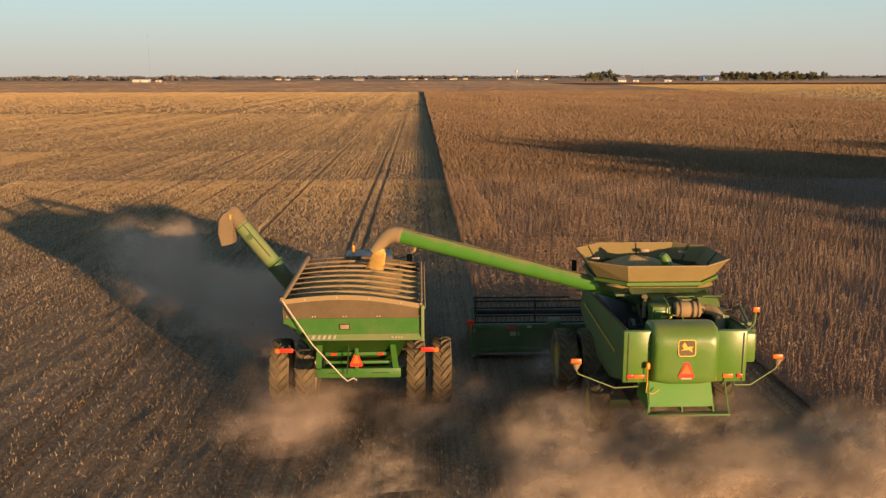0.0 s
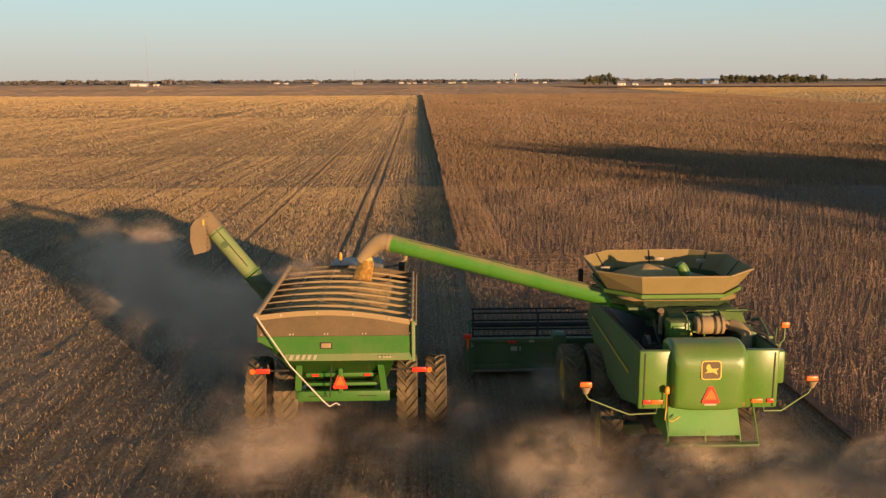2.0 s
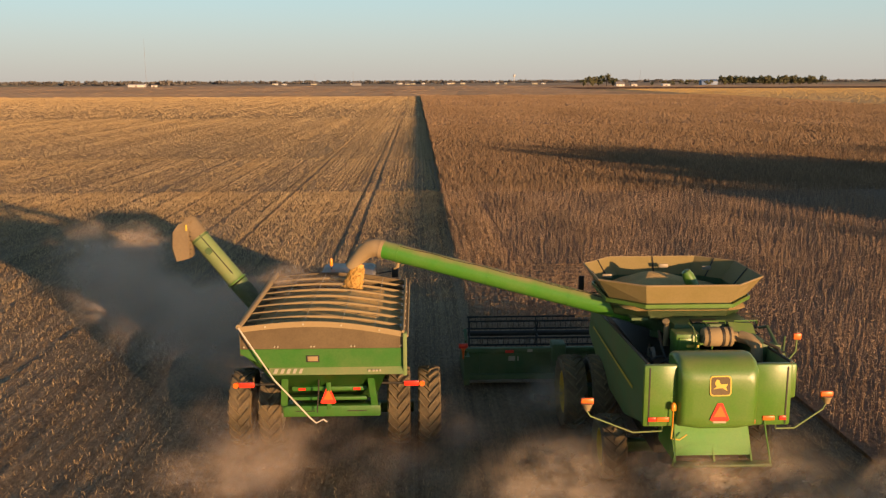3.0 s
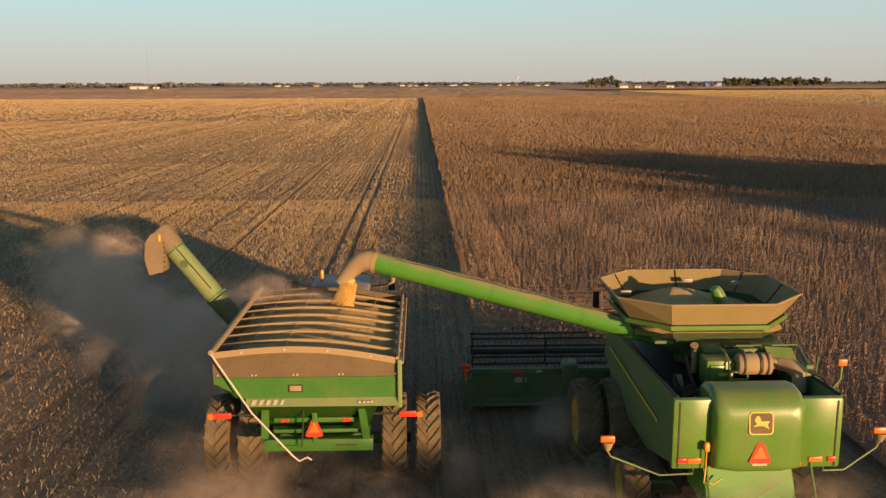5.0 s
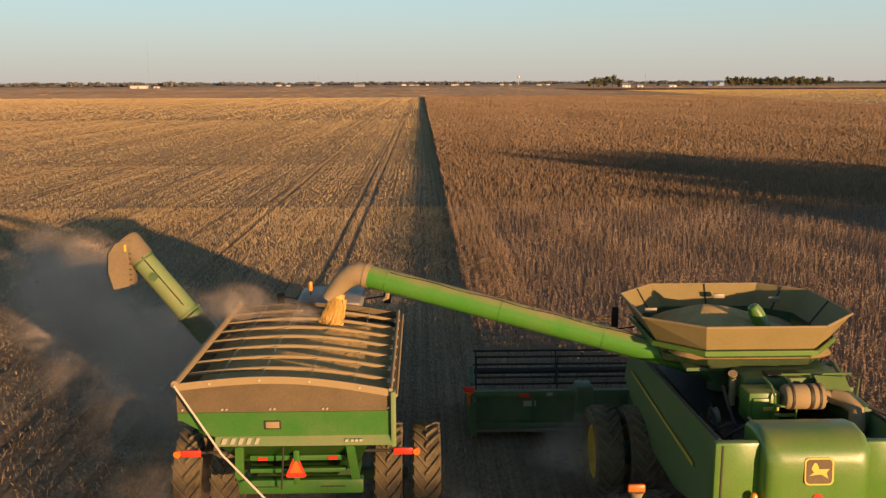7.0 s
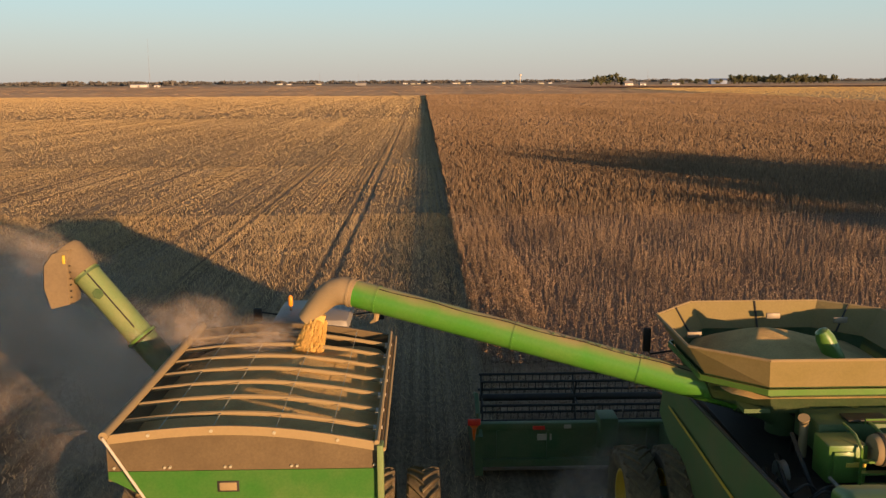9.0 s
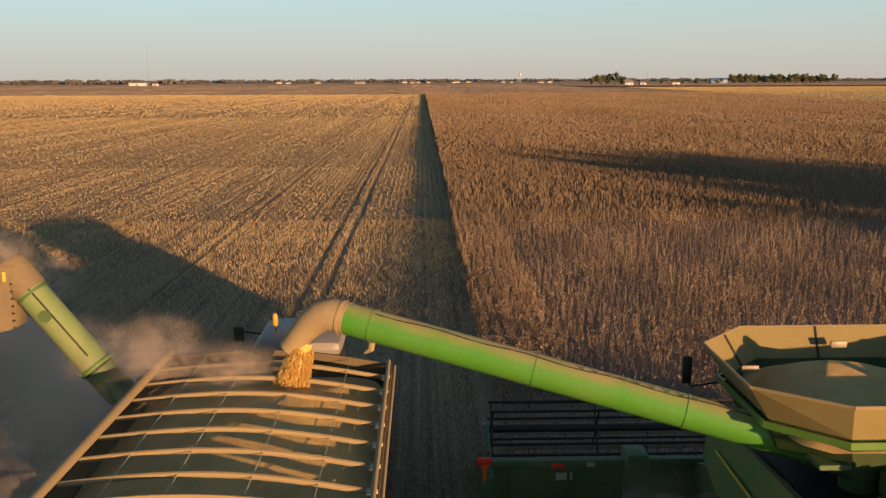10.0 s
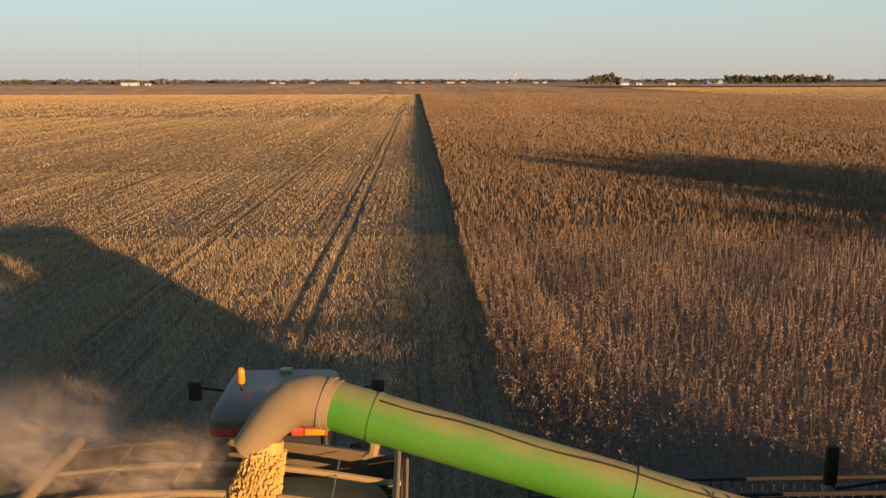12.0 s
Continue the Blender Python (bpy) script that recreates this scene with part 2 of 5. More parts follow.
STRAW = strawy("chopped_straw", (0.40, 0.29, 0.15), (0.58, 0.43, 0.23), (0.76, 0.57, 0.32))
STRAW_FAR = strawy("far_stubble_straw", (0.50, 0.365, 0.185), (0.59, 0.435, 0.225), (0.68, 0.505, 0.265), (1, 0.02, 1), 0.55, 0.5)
GOLD = strawy("golden_straw", (0.33, 0.24, 0.10), (0.41, 0.30, 0.13), (0.49, 0.36, 0.16), (0.05, 1, 1), 0.05, 0.8)
POD_FAR = strawy("far_soybean_stems", (0.21, 0.145, 0.09), (0.28, 0.195, 0.12), (0.36, 0.255, 0.155), (1, 0.25, 1), 0.06, 0.75)
# woods and leaves are lightened: distance haze is painted into their tones
WOOD_FAR = strawy("hazy_woods", (0.17, 0.165, 0.155), (0.20, 0.19, 0.175), (0.23, 0.215, 0.195))
LEAF = strawy("tree_leaves", (0.10, 0.115, 0.06), (0.16, 0.165, 0.085), (0.22, 0.205, 0.11))
BARK = earthy("bark", (0.06, 0.045, 0.035), (0.14, 0.11, 0.08), (1, 1, 0.3), 6)
DUST_WARM = dusty_air("warm_dust", (0.64, 0.54, 0.42), 0.80)
DUST_GREY = dusty_air("grey_dust", (0.64, 0.53, 0.43), 0.44)


# ---- building helpers ----
def thing(name, at, label, category, group="", kind=""):
    ob = new(name)
    ob.empty_display_size = 0.3
    ob.location = at
    return tagged(ob, label, category, group, kind)


def finish(name, bm, mat, smooth=0):
    bmesh.ops.recalc_face_normals(bm, faces=bm.faces)
    me = bpy.data.meshes.new(name)
    if smooth:
        for f in bm.faces:
            f.smooth = True
        for e in bm.edges:
            if len(e.link_faces) == 2 and e.calc_face_angle(0) > radians(smooth):
                e.smooth = False
    bm.to_mesh(me)
    bm.free()
    me.materials.append(mat)
    return new(name, me)


def part(name, bm, mat, parent, label="", smooth=35):
    ob = finish(name, bm, mat, smooth)
    ob.parent = parent
    return tagged(ob, label)


def solo(name, bm, mat, label, category, group="", kind="", smooth=35):
    return tagged(finish(name, bm, mat, smooth), label, category, group, kind)


def box(bm, x0, x1, y0, y1, z0, z1, bevel=0.0, m=None):
    vs = bmesh.ops.create_cube(bm, size=1)["verts"]
    bmesh.ops.scale(bm, vec=(x1 - x0, y1 - y0, z1 - z0), verts=vs)
    bmesh.ops.translate(bm, vec=((x0 + x1) / 2, (y0 + y1) / 2, (z0 + z1) / 2), verts=vs)
    if bevel:
        es = list({e for v in vs for e in v.link_edges})
        vs = bmesh.ops.bevel(bm, geom=es, offset=bevel, segments=2, affect="EDGES", profile=0.5)["verts"]
    if m:
        bmesh.ops.transform(bm, matrix=m, verts=vs)
    return bm


def boxed(*args, **kw):
    return box(bmesh.new(), *args, **kw)


def slab(bm, corners, depth):
    """A plate through 3D corners, thickened by the vector depth."""
    lo = [bm.verts.new(c) for c in corners]
    hi = [bm.verts.new(Vector(c) + Vector(depth)) for c in corners]
    bm.faces.new(lo)
    bm.faces.new(hi[::-1])
    for i in range(len(lo)):
        j = (i + 1) % len(lo)
        bm.faces.new((lo[i], hi[i], hi[j], lo[j]))
    return bm


def tube(bm, points, radius, n=10, caps=True):
    """A round bar through points; radius is a number or one for each point."""
    pts = [Vector(p) for p in points]
    rr = radius if isinstance(radius, (list, tuple)) else [radius] * len(pts)
    rings, side = [], None
    for i, p in enumerate(pts):
        d = (pts[min(i + 1, len(pts) - 1)] - pts[max(i - 1, 0)]).normalized()
        side = (side - d * side.dot(d)).normalized() if side else d.orthogonal().normalized()
        up = d.cross(side)
        rings.append([bm.verts.new(p + rr[i] * (math.cos(a) * side + math.sin(a) * up)) for a in (2 * math.pi * k / n for k in range(n))])
    for a, b in zip(rings, rings[1:]):
        for k in range(n):
            bm.faces.new((a[k], a[(k + 1) % n], b[(k + 1) % n], b[k]))
    if caps:
        bm.faces.new(rings[0][::-1])
        bm.faces.new(rings[-1])
    return bm


def tubed(points, radius, n=10, caps=True):
    return tube(bmesh.new(), points, radius, n, caps)


def lathe(bm, profile, n=32, axis="x"):
    """Turns (along, radius) pairs about an axis; the profile is closed on itself."""
    rings = []
    for k in range(n):
        a = 2 * math.pi * k / n
        c, s = math.cos(a), math.sin(a)
        rings.append([bm.verts.new((u, r * c, r * s) if axis == "x" else (r * c, r * s, u)) for u, r in profile])
    for a, b in zip(rings, rings[1:] + rings[:1]):
        for i in range(len(profile)):
            j = (i + 1) % len(profile)
            bm.faces.new((a[i], a[j], b[j], b[i]))
    return bm


def loft(bm, rings, cap=True):
    """Skins a list of equally long closed rings of points."""
    vs = [[bm.verts.new(p) for p in r] for r in rings]
    n = len(vs[0])
    for a, b in zip(vs, vs[1:]):
        for k in range(n):
            bm.faces.new((a[k], a[(k + 1) % n], b[(k + 1) % n], b[k]))
    if cap:
        bm.faces.new(vs[0][::-1])
        bm.faces.new(vs[-1])
    return bm


def from_arrays(name, verts, tris, mat, flat=False):
    """One mesh from arrays of vertices and triangles."""
    me = bpy.data.meshes.new(name)
    me.vertices.add(len(verts))
    me.vertices.foreach_set("co", np.ascontiguousarray(verts, dtype=np.float32).ravel())
    me.loops.add(tris.size)
    me.loops.foreach_set("vertex_index", np.ascontiguousarray(tris, dtype=np.int32).ravel())
    me.polygons.add(len(tris))
    me.polygons.foreach_set("loop_start", np.arange(0, tris.size, 3, dtype=np.int32))
    me.update(calc_edges=True)
    if flat:
        me.polygons.foreach_set("use_smooth", np.zeros(len(tris), dtype=bool))
    me.materials.append(mat)
    return new(name, me)


def scattered(template, places, turns, sizes, tilts=None):
    """Copies of a (verts, tris) template at places, turned about z."""
    v, t = template
    c, s = np.cos(turns)[:, None], np.sin(turns)[:, None]
    x, y, z = (v[None, :, i] * sizes[:, None] for i in range(3))
    if tilts is not None:
        x, y = x + z * tilts[:, :1], y + z * tilts[:, 1:]
    out = np.stack([x * c - y * s, x * s + y * c, z], -1) + places[:, None, :]
    tri = t[None] + (np.arange(len(places)) * len(v))[:, None, None]
    return out.reshape(-1, 3), tri.reshape(-1, 3)


def gathered(pieces):
    vs, ts, n = [], [], 0
    for v, t in pieces:
        vs.append(v)
        ts.append(t + n)
        n += len(v)
    return np.concatenate(vs), np.concatenate(ts)


def wheel(name, parent, at, radius, width, rim_r, rim_mat, lug=0.05, lugs=22, label=""):
    """hub > tyre, rim: a lugged farm tyre on its rim, axle along x."""
    bm = bmesh.new()
    lathe(bm, [(-0.12, 0.02), (0.12, 0.02), (0.12, 0.16), (-0.12, 0.16)], 16)
    hub = part(name, bm, rim_mat, parent, label)
    hub.location = at
    w, r = width / 2, radius - lug
    bm = bmesh.new()
    lathe(bm, [(-w * 0.72, rim_r), (-w * 0.98, rim_r + (r - rim_r) * 0.45), (-w, rim_r + (r - rim_r) * 0.75), (-w * 0.86, r * 0.985),
               (-w * 0.4, r), (w * 0.4, r), (w * 0.86, r * 0.985), (w, rim_r + (r - rim_r) * 0.75), (w * 0.98, rim_r + (r - rim_r) * 0.45), (w * 0.72, rim_r)], 40)
    part("tyre", bm, RUBBER, hub, "lugged dusty black tyre", 30)
    step = 2 * math.pi / lugs
    for side in (-1, 1):
        ring = []
        for u, da, rr in ((-0.05, 0.0, r - 0.01), (0.55, 0.13, r - 0.01), (0.97, 0.24, r * 0.955)):
            for e, h in ((-0.055, 0), (-0.04, lug), (0.04, lug), (0.055, 0)):
                ang = -da * 1.6 + e * 0.62 / max(radius, 0.5)
                ring.append((side * u * w, (rr + h) * math.cos(ang), (rr + h) * math.sin(ang)))
        first = part("tread_lug", loft(bmesh.new(), [ring[0:4], ring[4:8], ring[8:12]]), RUBBER, hub, "", 30)
        for k in range(lugs):
            bar = first
            if k:
                bar = new("tread_lug", first.data)
                bar.parent = hub
            bar.rotation_euler = (k * step + (step / 2 if side > 0 else 0), 0, 0)
    bm = bmesh.new()
    lathe(bm, [(-w * 0.72, rim_r), (-w * 0.72, rim_r * 0.93), (-0.06, rim_r * 0.86), (-0.05, 0.15), (0.05, 0.15), (0.06, rim_r * 0.86), (w * 0.72, rim_r * 0.93), (w * 0.72, rim_r)], 32)
    for k in range(8):
        a = k * math.pi / 4
        tube(bm, [(-0.09, 0.24 * math.cos(a), 0.24 * math.sin(a)), (0.09, 0.24 * math.cos(a), 0.24 * math.sin(a))], 0.022, 6)
    part("rim", bm, rim_mat, hub)
    return hub


# ---- land ----
rng = np.random.default_rng(7)


def land():
    """One sheet to the horizon, cut into fields."""
    xs = [-4800, -700, -60, 2.75, 130, 330, 900, 4800]
    ys = [-400, 120, 280, 522, 560, 660, 930, 1400, 4800]
    bm = bmesh.new()
    grid = [[bm.verts.new((x + (0.16 * (y - 280) if 0 < i < 7 and x > 100 and y < 700 else 0), y, -0.03)) for y in ys] for i, x in enumerate(xs)]
    for i in range(len(xs) - 1):
        for j in range(len(ys) - 1):
            f = bm.faces.new((grid[i][j], grid[i + 1][j], grid[i + 1][j + 1], grid[i][j + 1]))
            x, y = (xs[i] + xs[i + 1]) / 2, (ys[j] + ys[j + 1]) / 2
            if y < 522:
                f.material_index = 0 if x < 3 else (1 if x < 130 or y < 280 else 3)
            elif y < 660:
                f.material_index = 2 if x < 100 else 3
            elif y < 930:
                f.material_index = 2 if x < 60 else 1
            elif y < 1400:
                f.material_index = 2
            else:
                f.material_index = 3 if x < -700 or x > 900 else 2
    me = bpy.data.meshes.new("ground")
    bm.to_mesh(me)
    bm.free()
    for m in (STUBBLE_FAR, SOIL, FALLOW, GOLDEN):
        me.materials.append(m)
    tagged(new("ground", me), "flat farmland in tan, brown and golden fields", "ground", kind="structure")


RUTS = (-3.95, -3.15, -9.6, -12.3, -16.2, -18.4, -21.0, -26.5, -29.3)


def soil_height(x, y):
    z = 0.008 * np.cos(2 * np.pi * x / 0.76) + 0.004 * np.cos(2 * np.pi * x / 0.38 + 0.7)
    for k, r in enumerate(RUTS):
        depth = (0.075 if k < 4 else 0.04) * np.clip((y - 30) / 14, 0.15, 1)
        z = z - depth * np.exp(-((x - r) / 0.12) ** 2) + depth * 0.7 * np.exp(-((np.abs(x - r) - 0.30) / 0.11) ** 2)
    z = z * (0.75 + 0.25 * np.sin(y * 0.31 + x * 0.7)) + 0.018 * np.sin(y * 1.9 + 3.1 * np.sin(x * 1.3)) * np.cos(x * 2.1 + y * 0.4)
    return 0.03 + z * np.clip((x + 44) / 6, 0, 1) * np.clip((11.6 - x) / 0.5, 0, 1) * np.clip((215 - y) / 40, 0, 1)


def terraced(x0, x1, dx, y0, y1, dy, height, base, seed, shape=None):
    """Tufts in uneven little steps: short faces towards the south catch the low sun, long falls behind them."""
    r = np.random.default_rng(seed)
    xs, ys = np.arange(x0, x1 + dx * 0.5, dx), np.arange(y0, y1, dy)
    streak = 0.48 + 1.3 * np.convolve(r.random(len(xs) + 4), np.ones(5) / 5, "valid")[:, None] ** 1.5
    low = np.repeat(ys[None, :], len(xs), 0) + r.uniform(-0.5, 0.5, (len(xs), len(ys))) * dy
    Y = np.stack([low, low + 0.16 * dy], -1).reshape(len(xs), -1)
    Y = np.sort(Y, 1)
    h = height * streak * r.uniform(0.75, 1.2, (len(xs), len(ys)))
    Z = base + np.stack([np.zeros_like(h), h], -1).reshape(len(xs), -1)
    X = np.repeat(xs[:, None], Y.shape[1], 1) + r.uniform(-0.35, 0.35, Y.shape) * dx
    if shape is not None:
        Z = Z + shape(X, Y)
    n, i, j = Y.shape[1], np.arange(len(xs) - 1)[:, None], np.arange(Y.shape[1] - 1)[None, :]
    a = (i * n + j).ravel()
    return np.stack([X, Y, Z], -1), np.concatenate([np.stack([a, a + n, a + n + 1], -1), np.stack([a, a + n + 1, a + 1], -1)])


def rough_sheet(name, x0, x1, dx, y0, y1, dy, height, base, mat, seed, shape=None):
    v, t = terraced(x0, x1, dx, y0, y1, dy, height, base, seed, shape)
    return from_arrays(name, v.reshape(-1, 3), t, mat, flat=True)


def smooth_sheet(name, x0, x1, dx, y0, y1, dy, mat, seed, uneven=0.0, base=0.0, shape=None):
    """Gently uneven ground; the material carries the fine relief."""
    r = np.random.default_rng(seed)
    xs, ys = np.arange(x0, x1 + dx * 0.5, dx), np.arange(y0, y1 + dy * 0.5, dy)
    X, Y = np.meshgrid(xs, ys, indexing="ij")
    Z = base + uneven * r.normal(size=X.shape)
    if shape is not None:
        Z = Z + shape(X, Y)
    n, i, j = len(ys), np.arange(len(xs) - 1)[:, None], np.arange(len(ys) - 1)[None, :]
    a = (i * n + j).ravel()
    ob = from_arrays(name, np.stack([X, Y, Z], -1).reshape(-1, 3), np.concatenate([np.stack([a, a + n, a + n + 1], -1), np.stack([a, a + n + 1, a + 1], -1)]), mat)
    ob.data.polygons.foreach_set("use_smooth", np.ones(len(ob.data.polygons), dtype=bool))
    return ob


def near_field():
    tagged(smooth_sheet("stubble_ground", -44, 11.6, 0.13, 14, 111, 0.5, STUBBLE, 31, 0.006, -0.01, soil_height), "harvested ground with wheel ruts and pale stubble rows", "field", kind="structure")
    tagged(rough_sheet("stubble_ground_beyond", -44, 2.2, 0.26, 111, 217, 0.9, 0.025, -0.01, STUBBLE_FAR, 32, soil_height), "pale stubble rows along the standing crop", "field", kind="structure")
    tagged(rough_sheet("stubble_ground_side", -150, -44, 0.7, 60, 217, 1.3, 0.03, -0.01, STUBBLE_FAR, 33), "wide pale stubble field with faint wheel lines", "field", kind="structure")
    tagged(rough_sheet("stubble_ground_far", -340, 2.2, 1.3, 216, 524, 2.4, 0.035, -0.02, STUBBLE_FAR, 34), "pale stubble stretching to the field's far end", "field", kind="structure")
    tagged(rough_sheet("fallow_field", -1600, 1600, 10.0, 1098, 1500, 18.0, 0.34, 0.0, FALLOW, 35), "brown fallow land beyond the stubble", "field", kind="structure")
    tagged(rough_sheet("ploughed_field", -900, 158, 5.0, 526, 1100, 9.0, 0.2, 0.0, FALLOW, 37), "brown worked land at the end of the rows", "field", kind="structure")
    tagged(rough_sheet("golden_field", 158, 660, 4.0, 300, 900, 6.0, 0.06, 0.0, GOLDEN, 36), "golden stubble field beyond the crop", "field", kind="structure")
    tagged(rough_sheet("tilled_strip", 158, 900, 5.0, 899, 1100, 9.0, 0.2, 0.0, SOIL, 38), "dark tilled strip beyond the golden field", "field", kind="structure")


TUFT = (np.array([(-1.0, 0, 0), (1.0, 0, 0), (0.8, 0.25, 0.8), (-0.6, 0.25, 1.0)]), np.array([(0, 1, 2), (0, 2, 3)]))
BLADE = (np.array([(-0.5, 0, 0), (0.5, 0, 0), (0.35, 0.1, 1), (-0.35, 0.1, 1)]) * (0.13, 0.3, 1), np.array([(0, 1, 2), (0, 2, 3)]))
LANE = np.random.default_rng(77).random(900)


def lane_density(x):
    """Straw lies thicker in some lanes of the field than in others."""
    g = np.arange(900) * 0.55 - 440
    return np.clip(0.25 + 0.9 * np.interp(x, g, LANE) * (0.55 + 0.45 * np.sin(x * 2 * np.pi / 9.4 + 0.6)), 0.4, 1)


def stand(r, x0, x1, y0, y1, count, row, scatter, rows=0.6):
    """Places of stems: part of them in drilled rows, the rest between."""
    x, y = r.uniform(x0, x1, count), np.sqrt(r.uniform(y0 * y0, y1 * y1, count))
    x = np.where(r.random(count) < rows, np.round(x / row) * row + r.normal(0, scatter, count), x)
    keep = (r.random(count) < lane_density(x)) & (np.min(np.abs(x[:, None] - np.array(RUTS)[None]), 1) > 0.13) & (x < CROP_X + 9 * (y < 30)) & (x > -0.62 * y - 8)
    return x[keep], y[keep]


def straw_litter():
    """Cut stems standing in rows, and chopped straw lying between them."""
    r, pieces = np.random.default_rng(17), []
    for count, x0, x1, y0, y1, lo, hi in ((240000, -36, 2.4, 17, 80, 0.055, 0.11), (24000, 2.4, 11, 15, 33, 0.05, 0.10)):
        x, y = stand(r, x0, x1, y0, y1, count, 0.38, 0.09, 0.35)
        p = np.stack([x, y, soil_height(x, y) - 0.015], -1)
        # blades turned towards the sun, to catch its light as round stems would
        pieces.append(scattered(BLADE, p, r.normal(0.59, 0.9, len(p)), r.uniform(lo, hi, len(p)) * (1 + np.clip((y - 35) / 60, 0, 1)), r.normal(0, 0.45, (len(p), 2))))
        x, y = r.uniform(x0, x1, count // 3), np.sqrt(r.uniform(y0 * y0, y1 * y1, count // 3))
        p = np.stack([x, y, soil_height(x, y) + r.uniform(0, 0.02, len(x))], -1)
        pieces.append(scattered(BLADE, p, r.uniform(0, 6.3, len(p)), r.uniform(0.03, 0.06, len(p)), r.normal(0, 1.8, (len(p), 2))))
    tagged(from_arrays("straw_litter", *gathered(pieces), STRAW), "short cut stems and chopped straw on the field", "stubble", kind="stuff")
    pieces = []
    for count, x0, y0, y1, row, size, wide in ((170000, -78, 80, 112, 0.38, 0.085, 0.17), (200000, -140, 112, 228, 0.38, 0.095, 0.40), (250000, -330, 228, 526, 0.76, 0.13, 0.95)):
        x, y = stand(r, x0, CROP_X, y0, y1, count, row, 0.07, 0.55)
        p = np.stack([x, y, np.where(y < 215, soil_height(x, y), 0.0) - 0.02], -1)
        # tufts turned sunwards too, so that the flat pieces come out lit
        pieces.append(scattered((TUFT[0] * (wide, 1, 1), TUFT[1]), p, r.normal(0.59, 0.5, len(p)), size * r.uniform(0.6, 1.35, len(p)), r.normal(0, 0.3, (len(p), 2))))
    x, y = r.uniform(155, 520, 60000), np.sqrt(r.uniform(305 ** 2, 900 ** 2, 60000))
    keep = (x > 161 + (y - 333) * 0.066) & (x < 0.57 * y)
    p = np.stack([x, y, np.zeros(len(x))], -1)[keep]
    # golden tufts also face the sun, for brightness
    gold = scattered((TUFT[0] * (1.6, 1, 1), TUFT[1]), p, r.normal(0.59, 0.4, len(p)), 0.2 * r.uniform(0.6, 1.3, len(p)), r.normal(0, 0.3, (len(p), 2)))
    tagged(from_arrays("golden_stubble", *gold, GOLD), "golden stubble on the field beyond the crop", "stubble", kind="stuff")
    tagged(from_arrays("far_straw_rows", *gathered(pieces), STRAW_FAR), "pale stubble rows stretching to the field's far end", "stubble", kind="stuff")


def plant(seed, pods, stem=True):
    """A dry soybean plant: a stem, side branches and hanging pods."""
    r = np.random.default_rng(seed)
    v, t = [], []

    def kite(p, d, length, width):
        d = d / np.linalg.norm(d)
        # flat pods roughly face the sun, in place of rounded lit sides
        s = np.cross(d, np.array([0.56, -0.83, 0.2]) + r.normal(0, 0.55, 3))
        s = s / np.linalg.norm(s) * width
        b = len(v)
        v.extend([p, p + d * length * 0.5 + s, p + d * length, p + d * length * 0.5 - s])
        t.extend([(b, b + 1, b + 2), (b, b + 2, b + 3)])
    lean = r.normal(0, 0.06, 2)
    if stem:
        b = len(v)
        top = np.array([lean[0], lean[1], 1.0])
        for q in (0, 1):
            for a in (0, 2.1, 4.2):
                v.append(np.array([0.012 * math.cos(a), 0.012 * math.sin(a), 0]) * (1 - 0.6 * q) + top * q)
        for a in range(3):
            c = (a + 1) % 3
            t.extend([(b + a, b + c, b + 3 + c), (b + a, b + 3 + c, b + 3 + a)])
    for k in range(pods):
        z = r.uniform(0.18, 1.0)
        out = r.normal(size=3) * (1, 1, 0.7) + (0, 0, 0.45)
        p = np.array([lean[0] * z, lean[1] * z, z]) + np.append(r.normal(0, 0.055 * (1.3 - z), 2), 0)
        kite(p, out, r.uniform(0.06, 0.12), r.uniform(0.015, 0.03))
    return np.array(v), np.array(t)


RICH, LEAN = [plant(k, 12) for k in range(10)], [plant(40 + k, 6, False) for k in range(6)]
LEAN = [(v * (2.0, 2.0, 1.0), t) for v, t in LEAN]
SPIKE = (np.array([(-0.5, 0, 0), (0.55, 0, 0.12), (0.12, 0.15, 1.0), (-0.5, 0.06, 0.62)]), np.array([(0, 1, 2), (0, 2, 3)]))


def crop_pieces(x0, x1, y0, y1, row, step, kinds, seed, fat=1.0, open_side=False):
    r = np.random.default_rng(seed)
    xs, ys = np.arange(x0 + (0.02 if open_side else row / 2), x1, row), np.arange(y0, y1, step)
    X, Y = np.meshgrid(xs, ys)
    x, y = X.ravel() + r.normal(0, 0.08, X.size), Y.ravel() + r.uniform(-step, step, X.size) * 0.7
    y = np.clip(y, y0, y1)
    h = CROP_TOP * (1 + 0.13 * np.sin(x * 0.9 + 1.3 * np.sin(y * 0.23)) * np.cos(y * 0.37)) * r.uniform(0.70, 1.18, x.size)
    pick, out = r.integers(0, len(kinds), x.size), []
    for k, kind in enumerate(kinds):
        s = pick == k
        p = np.stack([x[s], y[s], np.full(s.sum(), 0.0)], -1)
        kv = kind[0] * (CROP_TOP * fat, CROP_TOP * fat, 1.0)
        out.append(scattered((kv, kind[1]), p, r.uniform(-0.7, 0.7, s.sum()), h[s], r.normal(0, 0.11, (s.sum(), 2))))
    return out


